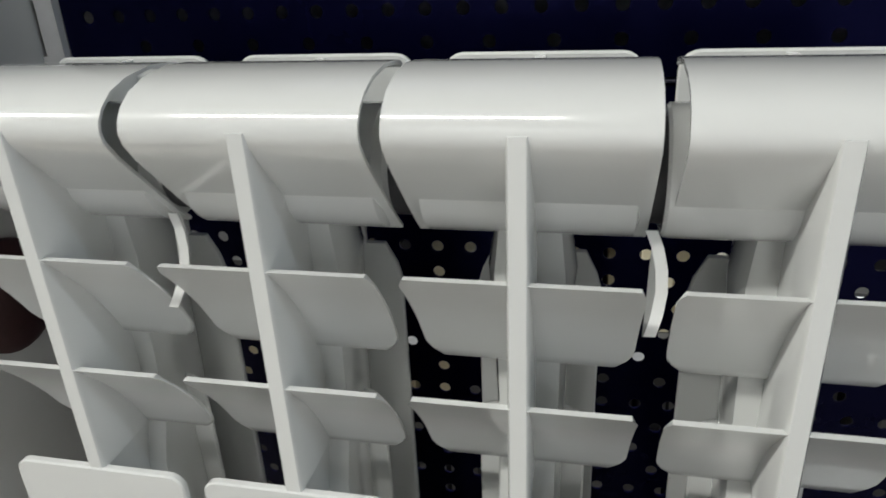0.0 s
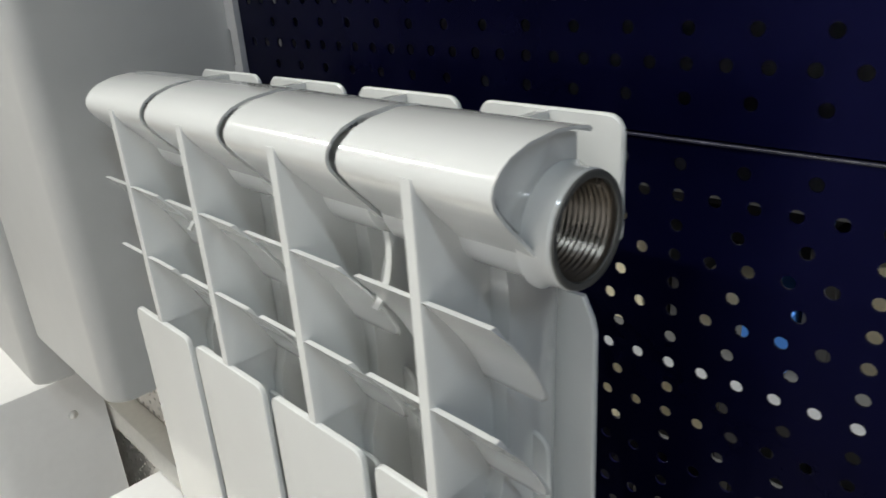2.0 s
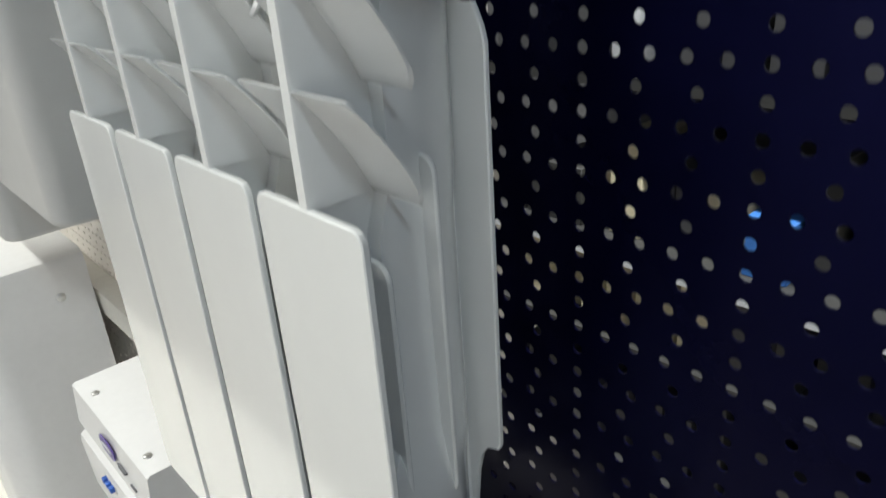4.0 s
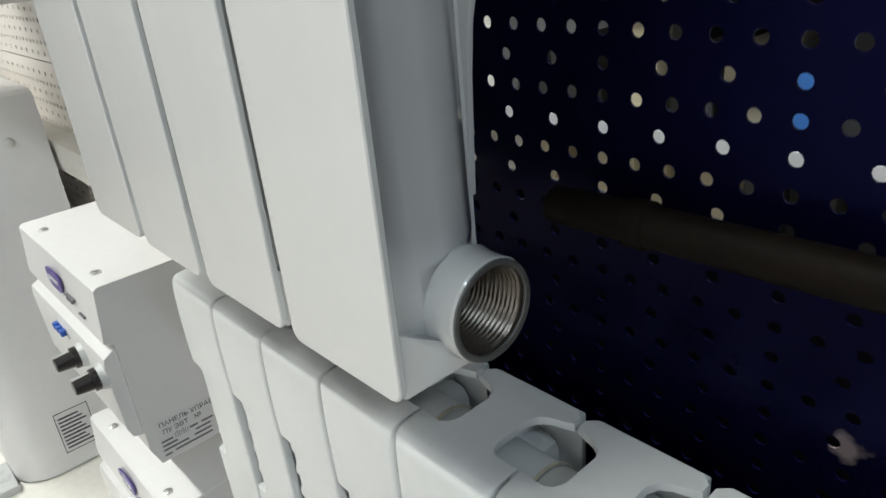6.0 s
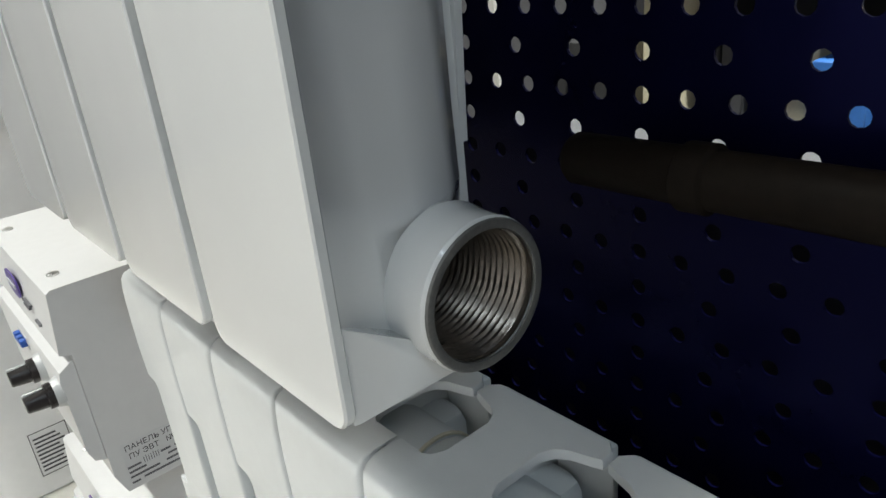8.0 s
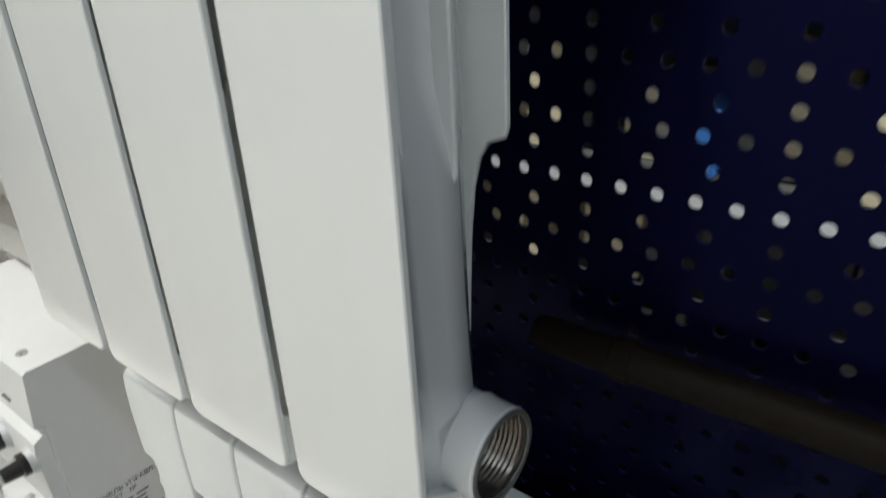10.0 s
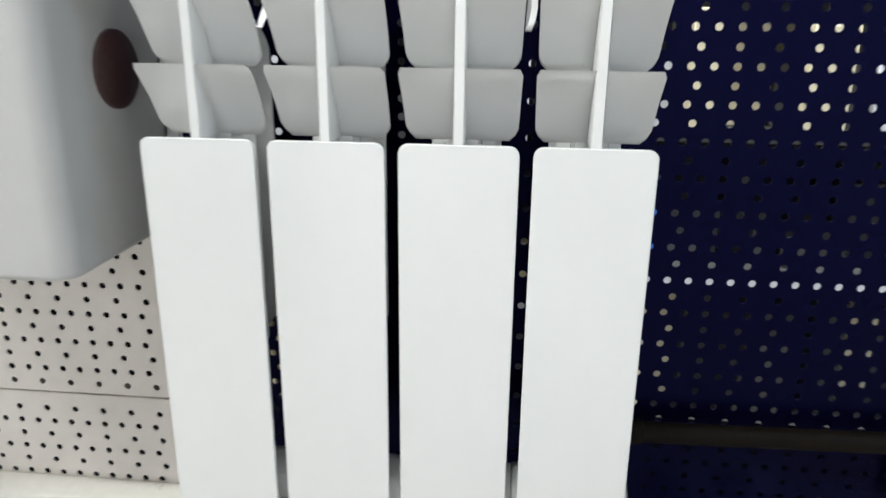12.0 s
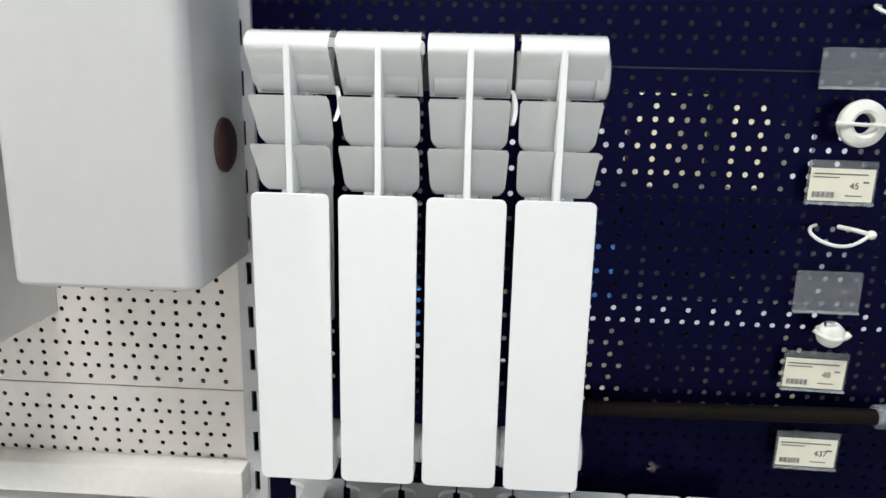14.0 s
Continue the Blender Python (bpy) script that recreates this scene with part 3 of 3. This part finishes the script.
def low_slat(k):
    """A rounded air finger that curls back inside the notch."""
    z = -0.0790 - 0.0185 * k
    path = [(0.0400, z), (0.0382, z - 0.0025), (0.0380, z - 0.0060), (0.0400, z - 0.0095), (0.0450, z - 0.0120), (0.0500, z - 0.0130)]
    prof = shell(path, 0.0042)
    cy, cz = sum(p[0] for p in prof) / len(prof), sum(p[1] for p in prof) / len(prof)
    return loops(bmesh.new(), [[(x, cy + (y - cy) * f, cz + (zz - cz) * f) for y, zz in prof] for x, f in ((0.0030, 0.55), (0.0038, 0.8), (0.0055, 1.0), (0.0175, 1.0))])


def lower_radiator():
    rad = thing("radiator", (LOW_X, -0.002, LOW_TOP), "white multi-section radiator with bowed fronts and flat hollowed top", "radiator")
    for i in range(LOW_N):
        sec = part("section", cached("low_core", low_core, ENAMEL_B), None, rad)
        sec.location = (i * LOW_P, 0, 0)
        part("front_plate", cached("low_front", low_front, ENAMEL_B), None, sec)
        part("top_plate", cached("low_top", low_top, ENAMEL_B), None, sec)
        for k in range(4):
            part("slat", cached(f"low_slat{k}", lambda k=k: low_slat(k), ENAMEL_B), None, sec)
        if i:
            part("gasket", cached("low_gasket", lambda: lathe_x(bmesh.new(), [(-0.0008, 0.0202), (-0.0008, 0.0212), (0.0008, 0.0212), (0.0008, 0.0202)], 0.068, -0.032, 28, closed=True), CREAM), None, sec, "cream ring gasket")
    return rad


lower_radiator()


# ---- pipe across the navy panel ----
def brown_pipe():
    p = thing("pipe", (0.2960, 0.1090, 0.0385), "dark brown metal pipe lying along the navy panel", "pipe")
    p.rotation_euler = (0, radians(-1.0), 0)
    part("tube", lathe_x(bmesh.new(), [(0.0, 0.0070), (0.002, 0.0084), (0.048, 0.0087), (0.9, 0.0087)], 0, 0, 28), PIPE, p)
    part("collar", lathe_x(bmesh.new(), [(0.040, 0.0088), (0.041, 0.0102), (0.049, 0.0102), (0.050, 0.0088)], 0, 0, 28, closed=True), PIPE, p, "worn ring collar")
    part("clamp", lathe_x(bmesh.new(), [(0.353, 0.0088), (0.354, 0.0135), (0.372, 0.0135), (0.373, 0.0088)], 0, 0, 20, closed=True), CLEAR, p, "clear plastic clamp")
    return p


brown_pipe()


# ---- beam, boilers and control panels of the cream bay ----
beam = bmesh.new()
box(beam, -1.5, -0.0505, 0.0945, WALL_Y - 0.001, -0.0935, -0.0545, 0.003)
solid("shelf_beam", beam, SHELF, "scuffed cream shelf beam along the cream panel", "shelf")
solid("shelf", box(bmesh.new(), -1.6, -0.058, -0.34, WALL_Y - 0.002, -0.548, -0.508, 0.003), SHELF, "white painted base shelf under the boilers", "shelf")


def wall_boiler(x0, x1, y0, z0, z1, plug):
    b = thing("wall_boiler", ((x0 + x1) / 2, WALL_Y - 0.002, z0), "pale grey wall-hung boiler with rounded front corners", "boiler", "wall-hung boilers")
    w, d, h = (x1 - x0) / 2, WALL_Y - 0.002 - y0, z1 - z0
    bm = bmesh.new()
    o = [(x, -y) for x, y in rounded(-w, w, -0.03, d, 0.0004, 0.015, 0, 8)]
    o = [(x, min(y, 0)) for x, y in o]
    rings = []
    for z, s in ((0, 0.0055), (0.0010, 0.0028), (0.0028, 0.0009), (0.006, 0), (h, 0)):
        rings.append([(x * (1 - s / w), y * (1 - s / d), z) for x, y in o])
    loops(bm, rings)
    bmesh.ops.remove_doubles(bm, verts=bm.verts, dist=1e-6)
    part("body", bm, BOILER, b)
    # the case's lid seam and its fixing screws
    part("lid_seam", box(bmesh.new(), -w + 0.004, w - 0.004, -d + 0.03, -d + 0.0305, -0.0006, 0.002), GREY_PLASTIC, b)
    if plug:
        part("plug", lathe_x(bmesh.new(), [(w - 0.001, 0.027), (w + 0.003, 0.0265), (w + 0.006, 0.022), (w + 0.0065, 0.0)][:3], -WALL_Y + 0.002 + 0.063, 0.128, 28), MAROON, b, "dark maroon round plug")
    return b


wall_boiler(-0.220, -0.0415, -0.018, 0.1955, 0.95, True)
wall_boiler(-0.60, -0.268, -0.02, 0.119, 0.95, False)


def tall_boiler():
    b = thing("boiler", (-0.668, 0.0896, -0.508), "tall white electric boiler standing on the base shelf", "boiler")
    w, d, h = 0.18, 0.17, 0.52
    o = [(x, min(-y, 0)) for x, y in rounded(-w, w, -0.06, d, 0.0004, 0.05, 0, 8)]
    rings = [[(x * (1 - s / w), y * (1 - s / d), z) for x, y in o] for z, s in ((0.0, 0.004), (0.004, 0), (h - 0.012, 0), (h - 0.004, 0.003), (h, 0.012))]
    bm = loops(bmesh.new(), rings)
    bmesh.ops.remove_doubles(bm, verts=bm.verts, dist=1e-6)
    part("body", bm, CASE, b)
    sc = lathe_x(bmesh.new(), [(w, 0.006), (w + 0.0015, 0.006), (w + 0.003, 0.004)], -0.041, h - 0.056, 14)
    part("screw", sc, SCREW, b, "steel screw")
    lab = part("rating_label", box(bmesh.new(), w + 0.0002, w + 0.0006, -0.105, -0.06, 0.03, 0.095), WHITE_PAPER, b, "small printed rating label")
    bars = bmesh.new()
    for k in range(9):
        box(bars, w + 0.0007, w + 0.0010, -0.101, -0.066 - 0.004 * (k % 3), 0.036 + k * 0.006, 0.0385 + k * 0.006)
    for y0, y1, z0, z1 in ((-0.105, -0.104, 0.03, 0.095), (-0.061, -0.06, 0.03, 0.095), (-0.105, -0.06, 0.094, 0.095), (-0.105, -0.06, 0.03, 0.031)):
        box(bars, w + 0.0007, w + 0.0010, y0, y1, z0, z1)
    part("print", bars, INK, lab)
    part("foot", box(bmesh.new(), 0.10, 0.17, -0.235, -0.17, 0.0, 0.012, 0.002), GREY_PLASTIC, b)
    return b


tall_boiler()


def control_panel(z_top, y_front):
    """A white control box with a stepped front, two knobs and a row of switches; origin at its top right front corner."""
    c = thing("control_panel", (-0.1337, y_front, z_top), "white boiler control box with dark knobs and blue switches", "control box", "control boxes")
    c.scale = (0.89, 0.89, 0.90)
    w, d, h = 0.268, (WALL_Y - 0.003 - y_front) / 0.89, 0.222
    side = [(d, 0), (0.004, 0), (0.0, -0.003), (-0.006, -0.060), (0.004, -0.063), (0.004, -0.2), (0.012, -h), (d, -h)]
    part("body", loops(bmesh.new(), [[(x, y, z) for y, z in side] for x in (-w, 0)]), CASE, c)
    cover = [(0.0035, -0.070), (-0.010, -0.078), (-0.012, -0.088), (-0.010, -0.165), (-0.006, -0.176), (0.0035, -0.179)]
    part("front_cover", loops(bmesh.new(), [[(x, y, z) for y, z in cover] for x in (-w + 0.004, -0.004)]), CASE, c, "raised white front cover")
    for x in (-0.036, -0.217):
        part("screw", loops(bmesh.new(), [[(x + r * math.cos(a * 0.524), 0.0155 + r * math.sin(a * 0.524), z) for a in range(12)] for z, r in ((0, 0.0055), (0.0016, 0.0055), (0.0026, 0.003))]), SCREW, c, "steel screw")
    badge = loops(bmesh.new(), [[(-0.132 + 0.026 * math.copysign(abs(math.cos(a * 0.2618)) ** 0.6, math.cos(a * 0.2618)), -0.0042 - 0.0016 * q + (-0.0008), -0.029 + 0.0125 * math.copysign(abs(math.sin(a * 0.2618)) ** 0.8, math.sin(a * 0.2618))) for a in range(24)] for q in (0, 1)])
    bd = part("badge", badge, PURPLE, c, "purple oval badge")
    part("badge_stripe", box(bmesh.new(), -0.148, -0.116, -0.0078, -0.0066, -0.0310, -0.0270), GREY_PLASTIC, bd)
    bars = bmesh.new()
    for x0, x1, z in ((-0.098, -0.070, -0.036), (-0.098, -0.078, -0.041), (-0.062, -0.045, -0.047)):
        box(bars, x0, x1, -0.0064 - 0.0005, -0.0040, z, z + 0.002)
    part("print", bars, PRINT, c)
    part("switch_plate", box(bmesh.new(), -0.168, -0.128, -0.0125, -0.008, -0.101, -0.088), GREY_PLASTIC, c)
    for k in range(3):
        sw = box(bmesh.new(), -0.166 + 0.0125 * k, -0.1575 + 0.0125 * k, -0.0185, -0.011, -0.0985, -0.0905, 0.0015)
        part("switch", sw, BLUE, c, "blue switch lever")
    for x in (-0.080, -0.018):
        kb = part("knob_base", loops(bmesh.new(), [[(x + r * math.cos(a * 0.2618), y, -0.101 + r * math.sin(a * 0.2618)) for a in range(24)] for y, r in ((-0.0105, 0.0150), (-0.018, 0.0128))]), GREY_PLASTIC, c, "pale grey knob base")
        kn = loops(bmesh.new(), [[(x + r * math.cos(a * 0.2618), y, -0.101 + r * math.sin(a * 0.2618)) for a in range(24)] for y, r in ((-0.018, 0.0122), (-0.0240, 0.0120), (-0.0245, 0.0098), (-0.0410, 0.0082), (-0.0420, 0.0070))])
        part("knob", kn, KNOB, kb, "dark brown turning knob")
        part("pointer", box(bmesh.new(), x - 0.0011, x + 0.0011, -0.0415, -0.0250, -0.101 + 0.0082, -0.101 + 0.0100), WHITE_PAPER, kb)
    lab = part("rating_label", box(bmesh.new(), 0.0002, 0.0005, 0.016, 0.080, -0.220, -0.170), WHITE_PAPER, c, "printed rating label")
    face = Matrix(((0, 0, 1, 0.0006), (1, 0, 0, 0.019), (0, 1, 0, -0.179), (0, 0, 0, 1)))
    letters("print", "ПАНЕЛЬ УПРАВЛ", 0.0082, face, INK, lab)
    letters("print", "ПУ ЭВТ   №", 0.0082, Matrix.Translation((0, 0.002, -0.0095)) @ face, INK, lab)
    bars = bmesh.new()
    for y0, y1, z in ((0.017, 0.030, -0.1960), (0.050, 0.060, -0.1945), (0.064, 0.078, -0.1945), (0.017, 0.034, -0.2015), (0.056, 0.074, -0.2005), (0.017, 0.046, -0.2070), (0.053, 0.074, -0.2065), (0.029, 0.074, -0.2125), (0.017, 0.025, -0.2135)):
        box(bars, 0.0006, 0.0009, y0, y1, z - 0.0021, z)
    for k in range(7):
        box(bars, 0.0006, 0.0009, 0.0330 + 0.0024 * k, 0.0336 + 0.0024 * k, -0.1990, -0.1925 + 0.0012 * (k % 3 == 1))
    part("print_bars", bars, PRINT, lab)
    return c


control_panel(-0.1075, 0.0095)
control_panel(-0.3680, 0.0095)


# ---- small goods on the navy panel ----
def price_tag(x, z, price, tilt):
    t = thing("price_tag", (x, WALL_Y - 0.014, z), "cream paper price tag in a clear sleeve on the navy panel", "price tag", "price tags")
    t.rotation_euler = (0, radians(tilt), 0)
    part("sleeve", plate(bmesh.new(), -0.001, 0.0675, -0.0375, 0.008, -0.0006, 0.0014, 0.001, 0.001, 0.0003), SLEEVE, t, "clear plastic sleeve")
    part("lip", box(bmesh.new(), -0.001, 0.0675, -0.003, -0.0006, -0.0375, -0.0345, 0.0006), CLEAR, t)
    paper = part("paper", box(bmesh.new(), 0.001, 0.0650, -0.0010, -0.0007, -0.0335, 0.0), PAPER, t)
    letters("price", price, 0.0096, Matrix(((1, 0, 0, 0.041), (0, 0, -1, -0.0012), (0, 1, 0, -0.0205), (0, 0, 0, 1))), INK, paper)
    bars = bmesh.new()
    for x0, x1, z0, h in ((0.004, 0.058, -0.005, 0.0014), (0.004, 0.03, -0.0085, 0.0011), (0.054, 0.060, -0.0125, 0.0018), (0.038, 0.055, -0.0270, 0.0011)):
        box(bars, x0, x1, -0.0013, -0.0010, z0 - h, z0)
    for k in range(14):
        box(bars, 0.005 + 0.0016 * k, 0.0058 + 0.0016 * k + 0.0004 * (k % 3 == 0), -0.0013, -0.0010, -0.0300, -0.0240)
    part("print", bars, PRINT, paper)
    return t


price_tag(0.5452, 0.3127, "45", 0.5)
price_tag(0.5471, 0.1077, "48", 1.5)
price_tag(0.5516, 0.0135, "437", 1.0)


def empty_sleeve(x, z, h):
    s = thing("sign_sleeve", (x, WALL_Y - 0.015, z), "empty grey translucent price sleeve on the navy panel", "price sleeve", "empty sleeves")
    part("sheet", plate(bmesh.new(), 0, 0.0685, -h, 0, 0, 0.0012, 0.001, 0.001, 0.0003), SLEEVE, s)
    part("lip", box(bmesh.new(), 0, 0.0685, -0.003, 0, -h, -h + 0.003, 0.0006), CLEAR, s)
    return s


empty_sleeve(0.5415, 0.4303, 0.040)
empty_sleeve(0.5466, 0.2048, 0.046)


def loop_hook(x, z):
    """A bowed white hook that springs from the panel and returns to it."""
    h = thing("hook", (x, WALL_Y, z), "bowed white plastic-coated wire hook in the navy panel", "hook", "wire hooks")
    pts = [(0.017, 0.0, 0.0045), (0.006, -0.012, 0.0045), (0.0, -0.026, 0.001), (0.006, -0.036, -0.005), (0.020, -0.042, -0.009), (0.034, -0.040, -0.009), (0.048, -0.034, -0.005), (0.059, -0.028, 0.001)]
    fine = []
    for a, b in zip(pts, pts[1:]):
        fine += [Vector(a).lerp(Vector(b), s / 4) for s in range(4)]
    fine.append(Vector(pts[-1]))
    for _ in range(4):
        fine = fine[:1] + [(a + 2 * b + c) / 4 for a, b, c in zip(fine, fine[1:], fine[2:])] + fine[-1:]
    part("wire", wire(bmesh.new(), fine, 0.0019), PLASTIC, h)
    part("back_leg", wire(bmesh.new(), [(0.040, 0.0, 0.0035), (0.050, -0.014, 0.003), (0.060, -0.027, 0.0015)], 0.0024), PLASTIC, h)
    tip = bmesh.new()
    bmesh.ops.create_uvsphere(tip, u_segments=14, v_segments=9, radius=0.0048, matrix=Matrix.Translation((0.0605, -0.028, 0.0012)))
    part("tip", tip, PLASTIC, h)
    return h


loop_hook(0.5482, 0.2464)
loop_hook(0.5792, 0.4655)


def ring_plug():
    p = thing("ring_plug", (0.5825, 0.1044, 0.3582), "white plastic threaded ring plug hung on a hook", "plug")
    n = 40
    prof = [(0.0, 0.0225), (0.004, 0.0235), (0.008, 0.0228), (0.011, 0.019), (0.012, 0.0135), (0.010, 0.0105), (0.0, 0.0100)]
    rings = [[(r * math.cos(2 * math.pi * k / n), -y, r * math.sin(2 * math.pi * k / n)) for k in range(n)] for y, r in prof]
    part("ring", loops(bmesh.new(), rings + [rings[0]], cap=False), PLASTIC, p)
    part("hanger", wire(bmesh.new(), [(-0.0255, -0.012, 0.0), (-0.01, -0.0135, -0.0003), (0.008, -0.0145, -0.0008), (0.03, -0.0145, -0.0015)], 0.0019), PLASTIC, p)
    ball = bmesh.new()
    bmesh.ops.create_uvsphere(ball, u_segments=12, v_segments=8, radius=0.0026, matrix=Matrix.Translation((-0.0262, -0.012, 0)))
    part("hanger_tip", ball, PLASTIC, p)
    return p


ring_plug()


def small_valve():
    p = thing("air_vent", (0.5842, 0.1064, 0.1398), "small white plastic air vent plug with a metal nose", "plug")
    n = 30
    rings = [[(r * math.cos(2 * math.pi * k / n), -y, r * math.sin(2 * math.pi * k / n)) for k in range(n)] for y, r in ((0, 0.0125), (0.004, 0.0142), (0.010, 0.0135), (0.014, 0.010), (0.015, 0.006))]
    part("cap", loops(bmesh.new(), rings), PLASTIC, p)
    part("lever", wire(bmesh.new(), [(-0.0205, -0.012, 0.0060), (-0.016, -0.014, 0.0025), (-0.009, -0.0165, -0.0010), (-0.001, -0.018, -0.0020), (0.006, -0.018, -0.0010)], 0.0022), PLASTIC, p)
    part("nub", wire(bmesh.new(), [(0.008, -0.009, -0.003), (0.014, -0.009, -0.001), (0.0175, -0.008, 0.0015)], 0.0040, 12), PLASTIC, p)
    part("nose", lathe_x(bmesh.new(), [(-0.009, 0.003), (-0.005, 0.0035), (0.001, 0.003)], -0.010, 0.0125, 14), SCREW, p, "bright metal nose")
    return p


small_valve()


# ---- goods on the far side, glimpsed through the holes ----
LEFT_BOARDS, RIGHT_BOARDS = (0.30, 0.62, 0.845, 1.16, 1.60), (0.30, 0.62, 0.955, 1.22, 1.60)


def far_shelf():
    s = thing("goods_shelf", (0, 0.95, FLOOR_Z), "white goods shelf in the next aisle", "shelf")
    for x0, x1, levels in ((-0.59, 0.42, LEFT_BOARDS), (0.445, 1.9, RIGHT_BOARDS)):
        for z in levels:
            part("board", box(bmesh.new(), x0, x1, 0.0, 0.4, z - 0.02, z), BOARD, s)
    for x in (-0.61, 0.42, 1.9):
        part("post", box(bmesh.new(), x, x + 0.025, 0.0, 0.03, 0, 2.0), SHELF, s)
    for x0, x1, z in ((-0.58, 0.41, 0.84), (0.45, 1.02, 0.95), (1.06, 1.88, 0.95)):
        part("price_strip", box(bmesh.new(), x0, x1, -0.008, -0.001, z - 0.04, z, 0.001, 1), CARD_WHITE, s, "white shelf-edge price strip")
    part("back", box(bmesh.new(), -0.6, 1.9, 0.40, 0.41, 0, 2.0), WALL, s)
    return s


far_shelf()
rng = random.Random(7)
PALE = (CARD_WHITE, CARD_GREY, CARD_WHITE, CARD_CREAM, CARD_GREY, CARD_WHITE)
DULL = (CARD_GREY, BOARD, CARD_GREY, CARD_WHITE, BOARD, CARD_GREY, BOARD, CARD_GREY)

DARK_STOCK = (CARD_GREY, BOARD, BOARD)


def low_stock(x):
    """What stands on the lower board: cream cartons, then dull ones with a few bright stacks."""
    for x0, x1, m in ((-1, 0.0, CARD_CREAM), (0.42, 0.475, CARD_BLUE), (0.475, 0.57, CARD_CREAM), (0.95, 1.02, CARD_CREAM), (1.3, 1.4, CARD_WHITE)):
        if x0 <= x < x1:
            return m
    return rng.choice((CARD_GREY, BOARD, BOARD))


STOCK = [(-0.55, 0.38, level, lo, hi, stock) for level, lo, hi, stock in zip(LEFT_BOARDS, (0.15, 0.16, 0.05, 0.12, 0.1), (0.28, 0.195, 0.20, 0.3, 0.2), (DARK_STOCK, None, DULL, PALE, PALE))]
STOCK += [(0.45, 1.8, level, lo, hi, stock) for level, lo, hi, stock in zip(RIGHT_BOARDS, (0.15, 0.22, 0.05, 0.12, 0.1), (0.28, 0.285, 0.19, 0.22, 0.2), (DARK_STOCK, None, DULL, PALE, PALE))]
for x, end, level, lo, hi, stock in STOCK:
    while x < end:
        wdt = rng.uniform(0.025, 0.09)
        hgt = rng.uniform(lo, hi)
        m = rng.choice(stock) if stock else low_stock(x + wdt / 2)
        if level == 0.845 and x > -0.40:
            m, hgt = CARD_CREAM if x > 0.1 else rng.choice((CARD_CREAM, CARD_GREY, CARD_CREAM, BOARD)), rng.uniform(0.10, 0.24)
            if -0.02 < x < 0.06:
                m = CARD_BLUE
        if level == 0.955 and x < 0.53:
            m, hgt = CARD_BLUE, rng.uniform(0.15, 0.19)
        y0 = 0.96 + rng.uniform(0, 0.08)
        carton = bmesh.new()
        box(carton, 0, wdt, 0, 0.2, 0, hgt, 0.002, 1)
        ob = solid("carton", carton, m, "plain product carton on the far shelf", "box", group="cartons on the far shelf")
        ob.location = (x, y0, FLOOR_Z + level)
        x += wdt + rng.uniform(0.0, 0.022)
